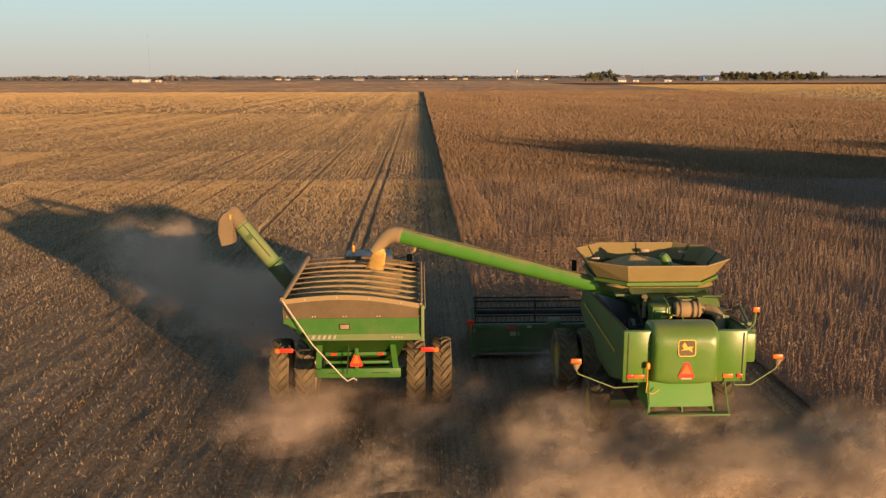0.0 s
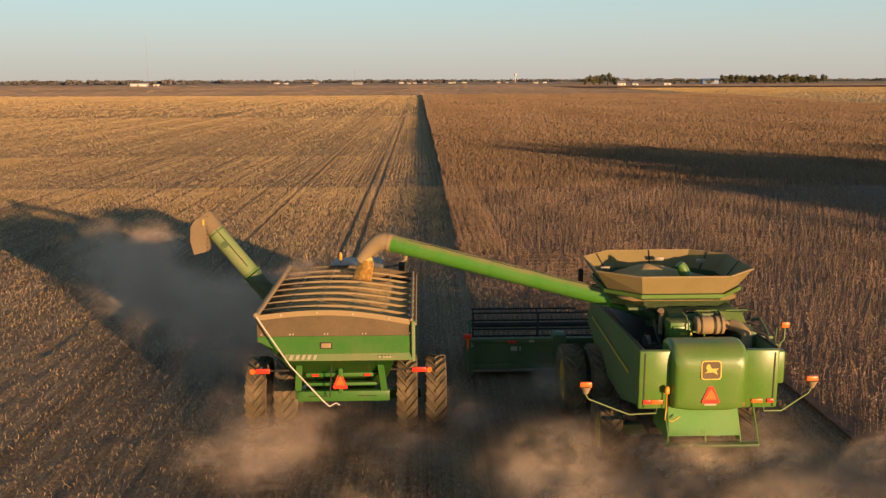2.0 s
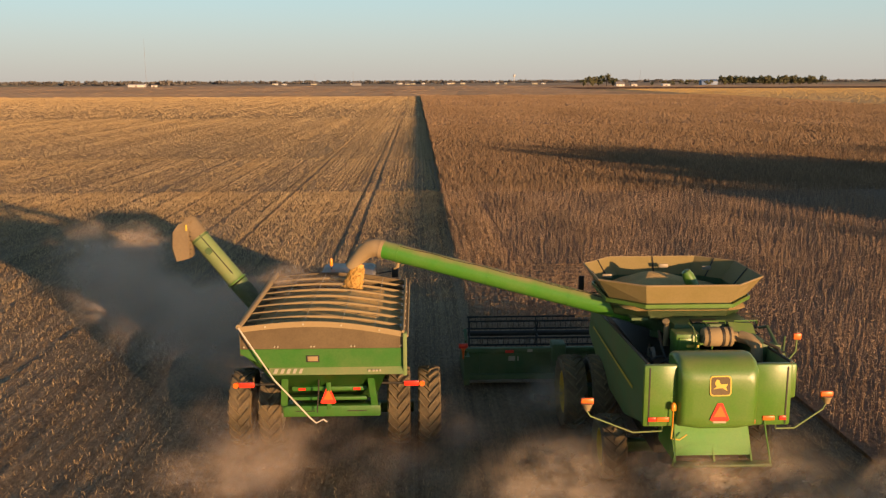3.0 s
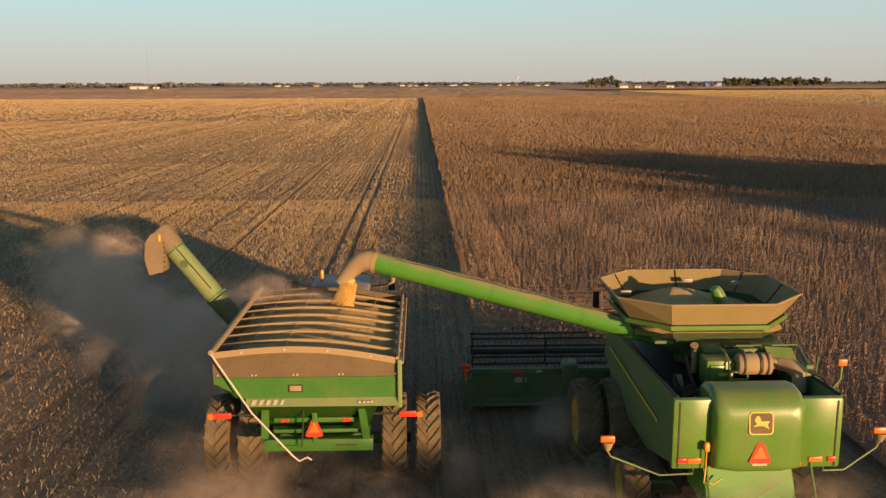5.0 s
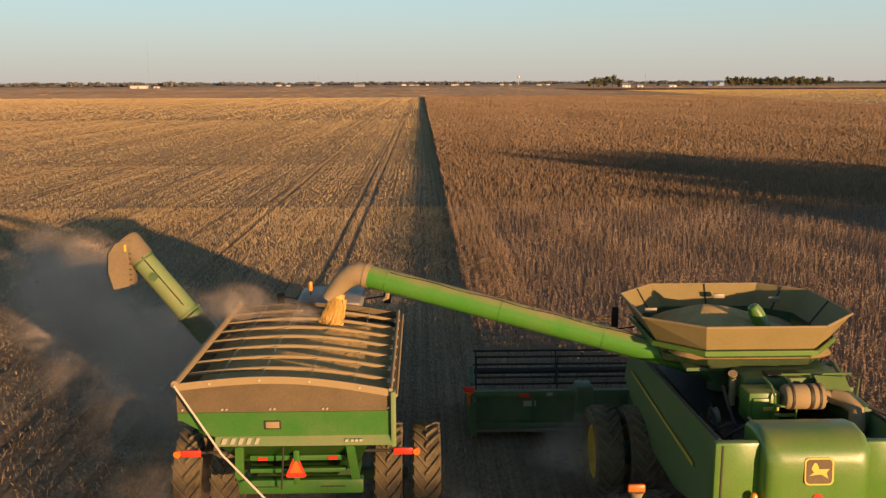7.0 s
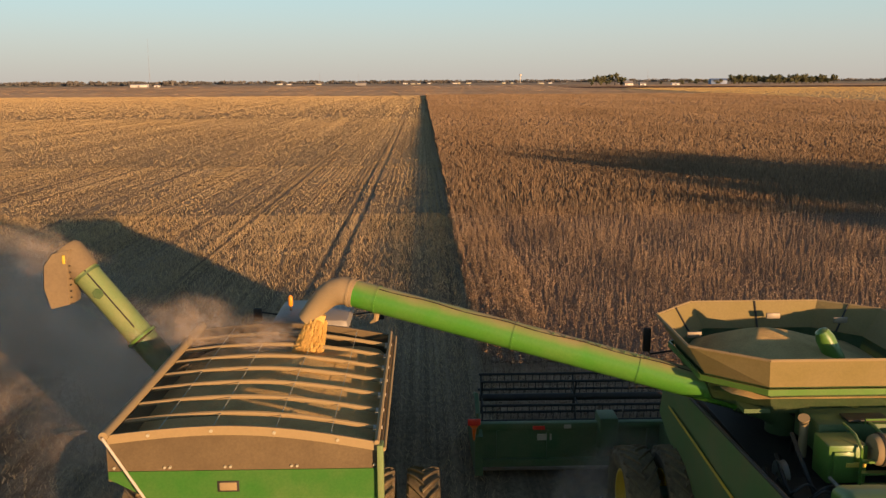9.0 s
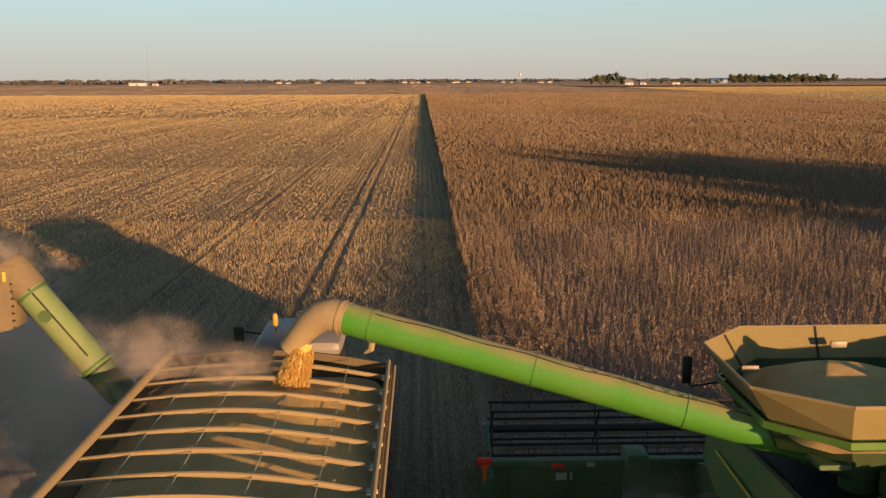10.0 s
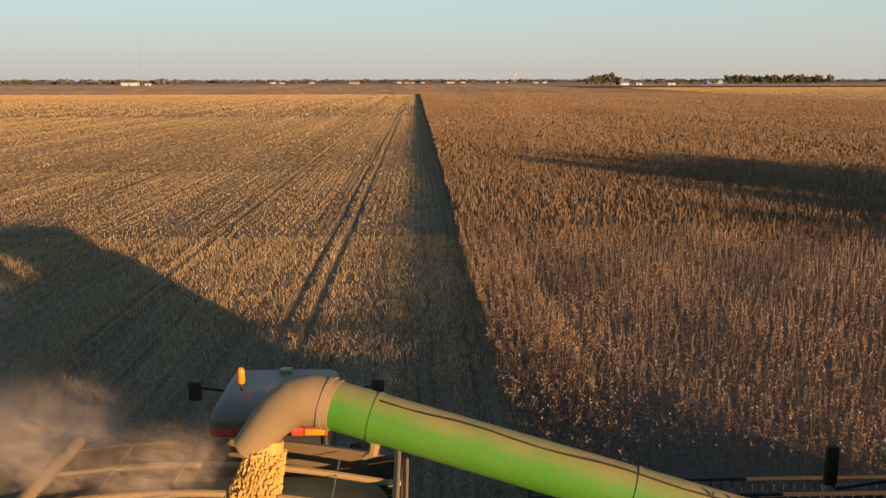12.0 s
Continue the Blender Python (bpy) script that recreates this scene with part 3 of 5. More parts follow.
def spikes(x1, y0, y1, count, base, height, wide, seed):
    """Plant tops of the farther crop, one upright tuft each."""
    r = np.random.default_rng(seed)
    x, y = r.uniform(CROP_X, x1, count), np.sqrt(r.uniform(y0 * y0, y1 * y1, count))
    keep = (x < 0.56 * y + 6) & (x < 160 + (y - 333) * 0.066)
    p = np.stack([x, y, np.full(count, base)], -1)[keep]
    # mostly turned sunwards, so that the flat tops catch light
    return scattered((SPIKE[0] * (wide, 1, 1), SPIKE[1]), p, r.normal(0.45, 0.7, len(p)), height * r.uniform(0.65, 1.3, len(p)), r.normal(0, 0.22, (len(p), 2)))


def understory_sheet(x0, x1, y0, y1, low, high):
    """Added sheet for the crop's shaded inside, with edges down to the ground."""
    b = box(bmesh.new(), x0, x1, y0, y1, -0.05, low)
    for v in b.verts:
        if v.co.z > 0 and v.co.y > (y0 + y1) / 2:
            v.co.z = high
    bmesh.ops.triangulate(b, faces=b.faces[:])
    b.verts.index_update()
    out = np.array([v.co[:] for v in b.verts]), np.array([[v.index for v in f.verts] for f in b.faces])
    b.free()
    return out


CUT_END, STRIP = 50.2, 0.8


def crops():
    """The standing crop, and the strips in front of the header that it takes while it rolls."""
    pieces = crop_pieces(11.0, 34, CUT_END - 21, 80, 0.40, 0.15, RICH, 1) + crop_pieces(CROP_X, 11.0, CUT_END, 80, 0.40, 0.13, RICH, 2, open_side=True)
    pieces += crop_pieces(11.0, 24, 8, CUT_END - 21, 0.40, 0.19, RICH, 3)
    pieces += crop_pieces(34, 54, 40, 80, 0.45, 0.28, LEAN, 5, 1.1)
    for extra in (6,):         # thicker along the open edge
        pieces += crop_pieces(CROP_X, CROP_X + 2.2, CUT_END, 82, 0.40, 0.125, RICH, extra, 1.2, True)
    ob = from_arrays("soybean_crop", *gathered(pieces), POD)
    tagged(ob, "ripe brown soybeans standing in rows, ready to cut", "crop", kind="stuff")
    far = [spikes(80, 78, 124, 110000, 0.16, 0.46, 0.16, 64), spikes(100, 120, 178, 65000, 0.32, 0.38, 0.38, 61), spikes(160, 172, 300, 95000, 0.38, 0.30, 0.66, 62), spikes(190, 290, 524, 75000, 0.44, 0.24, 1.5, 63)]
    tagged(from_arrays("far_soybean_crop", *gathered(far), POD_FAR), "ripe brown soybeans reaching to the field's end", "crop", kind="stuff")
    # added sheets close the gaps between plants and keep light out
    sheets = [understory_sheet(11.02, 70, 2, CUT_END, 0.10, 0.14), understory_sheet(CROP_X + 0.2, 70, CUT_END, 80, 0.16, 0.22), understory_sheet(CROP_X + 0.1, 90, 80, 126, 0.2, 0.36),
              understory_sheet(CROP_X, 150, 126, 240, 0.36, 0.42), understory_sheet(CROP_X, 150, 240, 523, 0.42, 0.5)]
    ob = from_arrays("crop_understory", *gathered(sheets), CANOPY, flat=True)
    tagged(ob, "brown sheets standing in for the shaded inside of the crop", "crop", kind="stuff")
    made = []
    y = FRONT_Y - 0.4
    while y < CUT_END - 0.01:
        y1 = min(y + STRIP, CUT_END)
        v, t = gathered([understory_sheet(CROP_X + 0.15, 11.0, y, y1, 0.10, 0.10)] + crop_pieces(CROP_X, 11.0, y, y1, 0.40, 0.125, RICH, int(y * 10), open_side=True))
        ob = from_arrays("soybean_strip", v - (6.9, y, 0), t, POD)
        ob.location = (6.9, y, 0)
        tagged(ob, "ripe brown soybean strip in front of the header", "crop", "strips being cut", "stuff")
        made.append((ob, y))
        y = y1
    return made


# ---- combine harvester ----
def triangle_sign(parent, x, y, z, size, tilt=0.0):
    """Slow-vehicle sign: an orange triangle with a red border."""
    h = size * 0.87
    bm = bmesh.new()
    slab(bm, [(x - size / 2, y, z), (x - size * 0.4, y, z - 0.03), (x + size * 0.4, y, z - 0.03), (x + size / 2, y, z), (x + 0.05, y + tilt, z + h), (x - 0.05, y + tilt, z + h)], (0, 0.015, 0))
    sign = part("warning_triangle", bm, SCARLET, parent, "orange and red slow-vehicle triangle", 0)
    bm = bmesh.new()
    s = 0.66
    slab(bm, [(x - size / 2 * s, y - 0.006 + tilt * 0.12, z + 0.06), (x + size / 2 * s, y - 0.006 + tilt * 0.12, z + 0.06), (x, y - 0.006 + tilt * 0.8, z + 0.06 + h * 0.7)], (0, 0.004, 0))
    part("triangle_centre", bm, ORANGE, sign, "fluorescent orange centre", 0)


def rounded_plate(hx, hz, r, y, depth):
    """A flat plate with rounded corners, facing -y."""
    pts = []
    for k in range(4):
        sx, sz = ((1, 1), (-1, 1), (-1, -1), (1, -1))[k]
        for j in range(5):
            a = math.pi / 2 * (k + j / 4)
            pts.append((sx * (hx - r) + r * math.cos(a), y, sz * (hz - r) + r * math.sin(a)))
    return slab(bmesh.new(), pts, (0, depth, 0))


def combine():
    c = thing("combine_harvester", COMBINE_AT, "green combine harvester unloading grain through its long auger, dusty", "combine")
    # rear hood: rounded shell, leaning forward to the top
    def hood_ring(y, half, z0, z1, round_):
        pts = []
        for k in range(9):
            a = math.pi / 2 * k / 8
            pts.append((half - round_ + round_ * math.cos(a), y, z1 - round_ + round_ * math.sin(a)))
        for k in range(9):
            a = math.pi / 2 + math.pi / 2 * k / 8
            pts.append((-half + round_ + round_ * math.cos(a), y, z1 - round_ + round_ * math.sin(a)))
        pts += [(-half, y, z0), (-half * 0.5, y, z0 - 0.06), (half * 0.5, y, z0 - 0.06), (half, y, z0)]
        return pts
    bm = bmesh.new()
    loft(bm, [hood_ring(-2.33, 0.50, 2.50, 3.02, 0.2), hood_ring(-2.325, 0.66, 2.36, 3.20, 0.2), hood_ring(-2.29, 0.735, 2.28, 3.36, 0.17),
              hood_ring(-2.20, 0.775, 2.25, 3.48, 0.15), hood_ring(-2.02, 0.79, 2.26, 3.57, 0.13), hood_ring(-1.74, 0.80, 2.28, 3.60, 0.12), hood_ring(-1.5, 0.80, 2.3, 3.56, 0.12)])
    hood = part("rear_hood", bm, GREEN, c, "bulging bright green rear hood", 50)
    hood.location = (-0.08, 0, 0)
    # corner panels beside the hood
    for s, x0, x1 in ((-1, -1.52, -0.84), (1, 0.68, 1.42)):
        bm = boxed(x0, x1, -2.10, -1.94, 2.18, 3.45, bevel=0.05)
        part("corner_panel", bm, GREEN, c)
        part("panel_seam", boxed(x0 + (0.10 if s < 0 else 0.62), x0 + (0.125 if s < 0 else 0.645), -2.112, -2.08, 2.22, 3.40), BLACK, c)
    # side shields, sloping in towards the bottom and up towards the front
    for s in (-1, 1):
        bm = bmesh.new()
        X, Y = s * 1.44, s * 1.16
        slab(bm, [(X, -1.98, 3.42), (X, 3.6, 3.2), (X, 3.9, 2.4), (Y, 3.2, 1.35), (Y, 0.9, 1.3), (X * 0.98, -1.98, 2.2)], (-s * 0.05, 0, 0))
        shield = part("side_shield", bm, SHIELD, c, "long green side shield with a yellow stripe", 20)
        bm = bmesh.new()
        slab(bm, [(s * 1.447, -0.9, 2.62), (s * 1.447, -0.9, 2.55), (s * 1.447, 3.3, 2.70), (s * 1.447, 3.3, 2.74)], (s * 0.006, 0, 0))
        part("yellow_stripe", bm, YELLOW, shield)
        part("top_rail", tubed([(s * 1.42, -1.98, 3.44), (s * 1.42, 3.6, 3.22)], 0.028), BLACK, shield)
    # inner body, engine deck and what lies open on it
    part("separator_body", boxed(-0.95, 1.0, -0.9, 4.2, 1.1, 2.9, bevel=0.05), BLACK, c, "dark separator housing")
    part("engine_deck", boxed(-0.3, 1.42, 0.15, 0.95, 3.2, 3.64, bevel=0.03), GREEN_DARK, c, "green engine cover deck")
    bm = boxed(-0.9, 1.4, -1.48, 0.02, 2.75, 2.95, bevel=0.02)
    part("engine_floor", bm, BLACK, c)
    bm = boxed(-0.42, 0.1, -0.42, 0.05, 3.05, 3.58, bevel=0.03)
    box(bm, -0.36, -0.1, -0.46, -0.40, 3.12, 3.5, bevel=0.01)
    part("engine_box", bm, GREEN, c)
    part("box_latch", boxed(-0.2, 0.06, -0.475, -0.44, 3.3, 3.36, bevel=0.008), YELLOW, c)
    bm = lathe(bmesh.new(), [(-0.36, 0.03), (-0.36, 0.18), (-0.31, 0.205), (0.02, 0.205), (0.06, 0.19), (0.08, 0.21), (0.26, 0.21), (0.26, 0.11), (0.46, 0.10), (0.46, 0.03)], 24)
    air = part("air_cleaner", bm, CHAFF, c, "dusty grey air cleaner drum")
    air.location = (0.5, -0.42, 3.52)
    for x in (-0.26, 0.04, 0.18):
        bm = lathe(bmesh.new(), [(-0.02, 0.2), (-0.02, 0.218), (0.02, 0.218), (0.02, 0.2)], 24)
        part("band", bm, BLACK, air).location = (x, 0, 0)
    part("intake_pipe", tubed([(0.95, -0.42, 3.52), (1.1, -0.55, 3.5), (1.2, -0.75, 3.4), (1.15, -0.9, 3.1)], 0.13, 12), CHAFF, c, "ribbed tan intake hose")
    part("exhaust_stub", tubed([(-0.42, 0.35, 3.1), (-0.42, 0.35, 3.58), (-0.45, 0.3, 3.68)], [0.06, 0.06, 0.08], 12), CHAFF, c)
    for x0, z in ((-0.55, 3.3), (-0.75, 3.0), (-0.9, 2.8), (-0.6, 2.75)):
        part("hose", tubed([(x0, -0.7, 2.7), (x0 - 0.15, -0.3, z), (x0 - 0.05, 0.3, z + 0.15), (x0 + 0.2, 0.8, z - 0.1), (x0 + 0.3, 1.1, 2.7)], 0.03, 8), BLACK, c)
    for k, (x, y, z, r) in enumerate(((-1.1, -0.3, 2.55, 0.3), (-1.15, 0.8, 2.3, 0.36), (-1.12, 1.9, 2.4, 0.28), (-0.8, 0.1, 2.95, 0.2))):
        bm = lathe(bmesh.new(), [(-0.05, 0.04), (-0.05, r), (-0.02, r * 0.93), (0.02, r * 0.93), (0.05, r), (0.05, 0.04)], 24)
        part("drive_pulley", bm, STEEL if k % 2 else GREEN_DARK, c).location = (x, y, z)
    for x in (0.3, 1.0):
        part("deck_rail", tubed([(x, 0.1, 3.66), (x, 0.1, 3.72), (x + 0.5, 0.1, 3.72), (x + 0.5, 0.1, 3.66)], 0.015, 6), GREEN, c)
    part("deck_hatch", boxed(0.1, 0.68, 0.16, 0.44, 3.66, 3.69, bevel=0.01), BLACK, c, "black louvred deck hatch")
    part("cooling_screen", boxed(1.16, 1.43, -0.85, 0.75, 3.05, 3.5, bevel=0.08), GREEN_DARK, c)
    bm = bmesh.new()
    tube(bm, [(1.2, -1.1, 3.6), (1.45, -1.25, 3.5), (1.52, -1.5, 3.2), (1.52, -1.75, 2.4)], 0.035, 8)
    part("hood_seal", bm, BLACK, c)
    # grain tank
    cx = 0.16
    top = [(-1.93, 1.32), (-1.93, 3.12), (-1.12, 3.95), (1.12, 3.95), (1.95, 3.3), (1.95, 1.45), (1.1, 0.6), (-1.0, 0.6)]
    low = [(-1.66, 1.36), (-1.66, 3.0), (-0.95, 3.75), (0.95, 3.75), (1.6, 3.15), (1.6, 1.48), (0.95, 0.7), (-0.95, 0.7)]
    zt, zl = 4.40, 3.98
    for k in range(8):
        j = (k + 1) % 8
        mid = Vector(((low[k][0] + low[j][0]) / 2, (low[k][1] + low[j][1]) / 2 - 2.1, 0)).normalized()
        bm = bmesh.new()
        slab(bm, [(cx + low[k][0], low[k][1], zl), (cx + low[j][0], low[j][1], zl), (cx + top[j][0], top[j][1], zt), (cx + top[k][0], top[k][1], zt)], -mid * 0.03)
        panel = part("tank_panel", bm, TAN, c, "dust-coated flared tank extension panel", 0)
        a, b = Vector((cx + top[k][0], top[k][1], zt)), Vector((cx + top[j][0], top[j][1], zt))
        part("panel_lip", tubed([a, b], 0.022, 6), CHAFF, panel)
        p = a.lerp(b, 0.5)
        q = Vector((cx + (low[k][0] + low[j][0]) / 2, (low[k][1] + low[j][1]) / 2, zl))
        part("panel_rib", tubed([p + Vector((0, 0, 0.01)) - mid * 0.03, q - mid * 0.04], 0.018, 6), BLACK, panel)
    bm = loft(bmesh.new(), [[(cx + x * 0.9, 2.1 + (y - 2.1) * 0.93, 3.55) for x, y in low], [(cx + x * 1.0, y, zl) for x, y in low]], cap=False)
    bmesh.ops.solidify(bm, geom=bm.faces[:], thickness=0.03)
    part("tank_body", bm, GREEN_DARK, c, "deep green grain tank body", 0)
    bm = loft(bmesh.new(), [[(cx + x * 1.03, 2.1 + (y - 2.1) * 1.03, z) for x, y in low] for z in (zl - 0.1, zl - 0.015)])
    bmesh.ops.delete(bm, geom=[f for f in bm.faces if len(f.verts) == 8], context="FACES")
    bmesh.ops.solidify(bm, geom=bm.faces[:], thickness=0.03)
    part("tank_skirt", bm, GREEN, c, "bright green skirt", 0)
    part("tank_floor", boxed(cx - 1.25, cx + 1.25, 0.8, 3.4, 3.56, 3.62), GREEN_DARK, c)
    part("tank_auger", tubed([(cx + 0.62, 1.75, 3.75), (cx + 0.30, 1.8, 4.36), (cx + 0.24, 1.8, 4.47), (cx + 0.22, 1.8, 4.5)], [0.15, 0.14, 0.10, 0.03], 16), GREEN, c, "green loading auger tube in the tank")
    for x, y, z in ((-1.45, 2.6, 4.2), (1.2, 3.2, 4.25), (0.2, 3.55, 4.24)):
        part("tank_window", boxed(cx + x - 0.12, cx + x + 0.12, y - 0.02, y + 0.02, z - 0.05, z + 0.05, bevel=0.015), STEEL, c)
    # black here stands in for the shade of the open cavity
    part("shaded_tank_support", boxed(-0.3, 1.5, 1.3, 3.5, 2.9, 3.5, bevel=0.05), BLACK, c)
    # rear lamps, badge, sign
    triangle_sign(c, -0.08, -2.36, 2.42, 0.38, 0.02)
    part("sign_plate", boxed(-0.2, 0.05, -2.34, -2.29, 2.34, 2.38), PALE, c)
    bm = rounded_plate(0.21, 0.2, 0.07, -0.012, 0.024)
    badge = part("badge", bm, YELLOW, c, "square yellow and brown badge")
    badge.matrix_local = pose(-0.09, -2.33, 3.10, -6)
    part("badge_field", rounded_plate(0.185, 0.175, 0.055, -0.017, 0.006), BROWN, badge, "brown badge field")
    bm = bmesh.new()
    slab(bm, [(-0.15, -0.022, -0.06), (-0.06, -0.022, -0.045), (0.03, -0.022, -0.04), (0.13, -0.022, -0.10), (0.10, -0.022, -0.02), (0.14, -0.022, 0.04), (0.0, -0.022, 0.035), (-0.04, -0.022, 0.12), (-0.08, -0.022, 0.13), (-0.12, -0.022, 0.05), (-0.08, -0.022, -0.01)], (0, 0.004, 0))
    part("badge_mark", bm, YELLOW, badge, "", 0)
    for x, w, m in ((-1.34, 0.16, SCARLET), (-1.12, 0.26, ORANGE), (-0.68, 0.14, SCARLET), (0.58, 0.14, SCARLET), (0.98, 0.24, ORANGE), (1.26, 0.14, SCARLET)):
        y = -2.10 if abs(x) > 0.9 else -2.27
        part("rear_lamp", boxed(x - w / 2, x + w / 2, y - 0.03, y + 0.02, 2.30, 2.39, bevel=0.012), m, c, "red rear lamp")
    part("beacon_lamp", tubed([(-0.95, -2.2, 2.2), (-0.95, -2.2, 2.56), (-0.95, -2.2, 2.57), (-0.95, -2.2, 2.68), (-0.95, -2.2, 2.72)], [0.012, 0.012, 0.055, 0.055, 0.03], 10), AMBER, c, "amber beacon")
    part("wire", tubed([(-0.95, -2.2, 2.22), (-0.97, -2.2, 1.98), (-0.8, -2.18, 1.94), (-0.65, -2.18, 2.05)], 0.016, 6), YELLOW, c)
    for s, tip, base in ((-1, (-2.58, -1.85, 2.44), (-1.1, -2.0, 2.2)), (1, (2.36, -1.58, 2.42), (1.2, -1.95, 2.2))):
        a, b = Vector(tip), Vector(base)
        arm = part("lamp_arm", tubed([a + Vector((0, 0, 0.14)), a, a + Vector((-s * 0.06, -0.02, -0.1)), a.lerp(b, 0.62) + Vector((0, 0, -0.28)), b + Vector((0, 0, -0.14)), b], 0.017, 8), GREEN_PALE, c, "thin pale lamp arm")
        part("marker_lamp", boxed(tip[0] - 0.13, tip[0] + 0.13, tip[1] - 0.05, tip[1] + 0.03, tip[2] + 0.14, tip[2] + 0.28, bevel=0.03), ORANGE, arm, "orange marker lamp")
        part("lamp_bracket", tubed([(tip[0], tip[1] - 0.02, tip[2] + 0.02), (tip[0], tip[1] - 0.02, tip[2] + 0.18)], [0.05, 0.12], 10), CHAFF, arm)
    # right-hand platform and ladder
    part("service_platform", boxed(1.5, 2.3, 0.1, 0.9, 2.2, 2.28, bevel=0.01), GREEN_DARK, c)
    part("fuel_tank", boxed(1.75, 2.45, 0.0, 0.7, 1.95, 2.75, bevel=0.06), GREEN, c, "green box on the right side")
    part("platform_rail", tubed([(1.55, 0.1, 2.28), (1.6, 0.1, 3.0), (2.2, 0.1, 3.0), (2.3, 0.1, 2.28)], 0.02, 6), BLACK, c)
    part("side_lamp", boxed(2.34, 2.52, 0.08, 0.14, 3.28, 3.42, bevel=0.02), ORANGE, c, "orange side lamp")
    part("lamp_post", tubed([(2.43, 0.12, 3.29), (2.43, 0.14, 3.0), (2.2, 0.14, 2.7)], 0.02, 6), GREEN_PALE, c)
    # access ladder and cover beside the engine
    for x in (-0.03, 0.33):
        part("ladder_rail", tubed([(x, -0.52, 2.95), (x, -0.5, 3.55), (x, -0.3, 3.68), (x, 0.05, 3.7)], 0.02, 6), GREEN, c)
    for z in (3.05, 3.22, 3.38):
        part("ladder_rung", boxed(-0.03, 0.33, -0.54, -0.46, z, z + 0.03), GREEN, c)
    bm = bmesh.new()
    slab(bm, [(0.86, -0.35, 3.42), (1.4, -0.45, 3.22), (1.4, 0.1, 3.62), (0.86, 0.1, 3.66)], (0, 0, 0.04))
    part("engine_cover", bm, GREEN, c, "sloping green engine cover", 0)
    for k, (x, y) in enumerate(((-0.75, -1.0), (-0.62, -0.85), (-0.9, -0.8))):
        part("hose_loop", tubed([(x + 0.22 * math.cos(a), y + 0.08 * math.sin(a * 2), 3.05 + 0.17 * math.sin(a)) for a in np.linspace(0.2 * k, 4.6, 12)], 0.02, 6), BLACK, c)
    part("bay_rod", tubed([(-0.3, -1.3, 3.05), (-0.55, -0.75, 3.3)], 0.025, 6), STEEL, c)
    # straw chopper below the hood
    bm = bmesh.new()
    slab(bm, [(-0.85, -1.95, 2.2), (0.6, -1.95, 2.2), (0.65, -2.2, 1.62), (-0.9, -2.2, 1.62)], (0, 0.06, 0))
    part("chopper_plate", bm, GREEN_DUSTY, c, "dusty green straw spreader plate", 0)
    for x in (-0.9, -0.12, 0.62):
        bm = bmesh.new()
        slab(bm, [(x, -1.9, 2.2), (x, -2.28, 1.5), (x, -1.1, 1.5), (x, -1.0, 2.2)], (0.03, 0, 0))
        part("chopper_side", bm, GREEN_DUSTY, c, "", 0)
    part("tail_bar", boxed(-0.95, 1.0, -2.42, -2.2, 1.45, 1.51, bevel=0.02), GREEN_DARK, c)
    for x in (-0.9, 0.9):
        part("tail_rod", tubed([(x, -2.1, 2.3), (x * 1.02, -2.35, 1.8), (x * 1.08, -2.38, 1.48)], 0.018, 6), GREEN, c)
    # chassis and wheels
    part("rear_axle", boxed(-1.5, 1.5, 0.2, 0.45, 0.65, 0.9, bevel=0.03), GREEN_DARK, c)
    part("front_axle", boxed(-2.0, 2.0, 3.15, 3.55, 0.75, 1.15, bevel=0.04), GREEN_DARK, c)
    for x in (-1.62, 1.62):
        WHEELS.append((wheel("rear_wheel", c, (x, 0.32, 0.75), 0.75, 0.55, 0.42, YELLOW, 0.045, 20, "yellow rear wheel"), 0.75))
    for x in (-1.98, -1.27, 1.27, 1.98):
        WHEELS.append((wheel("front_wheel", c, (x, 3.35, 0.97), 0.97, 0.58, 0.55, YELLOW, 0.055, 22, "yellow front wheel"), 0.97))
    # cab
    bm = loft(bmesh.new(), [[(-0.66, 4.1, 1.9), (0.8, 4.1, 1.9), (0.8, 5.2, 1.9), (-0.5, 5.2, 1.9)], [(-0.66, 4.1, 3.3), (0.8, 4.1, 3.3), (0.8, 5.2, 3.3), (-0.45, 5.2, 3.3)]])
    part("cab", bm, GLASS, c, "dark glazed cab", 0)
    part("cab_roof", boxed(-0.68, 0.9, 4.05, 5.15, 3.3, 3.5, bevel=0.08), GREEN, c)
    part("mirror", boxed(-1.65, -1.5, 4.4, 4.47, 3.35, 3.8, bevel=0.03), BLACK, c)
    part("mirror_arm", tubed([(-0.6, 4.5, 3.4), (-1.5, 4.45, 3.3), (-1.57, 4.44, 3.4)], 0.02, 6), BLACK, c)
    bm = loft(bmesh.new(), [[(-0.75, 4.0, 1.2), (0.75, 4.0, 1.2), (0.75, 4.0, 2.0), (-0.75, 4.0, 2.0)], [(-0.75, 6.35, 0.45), (0.75, 6.35, 0.45), (0.75, 6.35, 1.15), (-0.75, 6.35, 1.15)]])
    part("feeder_house", bm, GREEN_DARK, c, "", 0)
    # unloading auger
    p0, p1 = Vector((-0.55, 1.55, 3.45)), Vector((-6.84, 3.25, 4.80))
    d = (p1 - p0).normalized()
    bm = tubed([p0 + d * s for s in np.linspace(0, (p1 - p0).length, 13)], 0.225, 24)
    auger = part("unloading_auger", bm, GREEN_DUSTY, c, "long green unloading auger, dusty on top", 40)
    part("auger_elbow", tubed([(-0.2, 1.55, 3.0), (-0.22, 1.55, 3.25), p0 + Vector((0.12, 0, -0.04)), p0 + d * 0.35], [0.26, 0.27, 0.265, 0.25], 20), GREEN_DARK, auger)
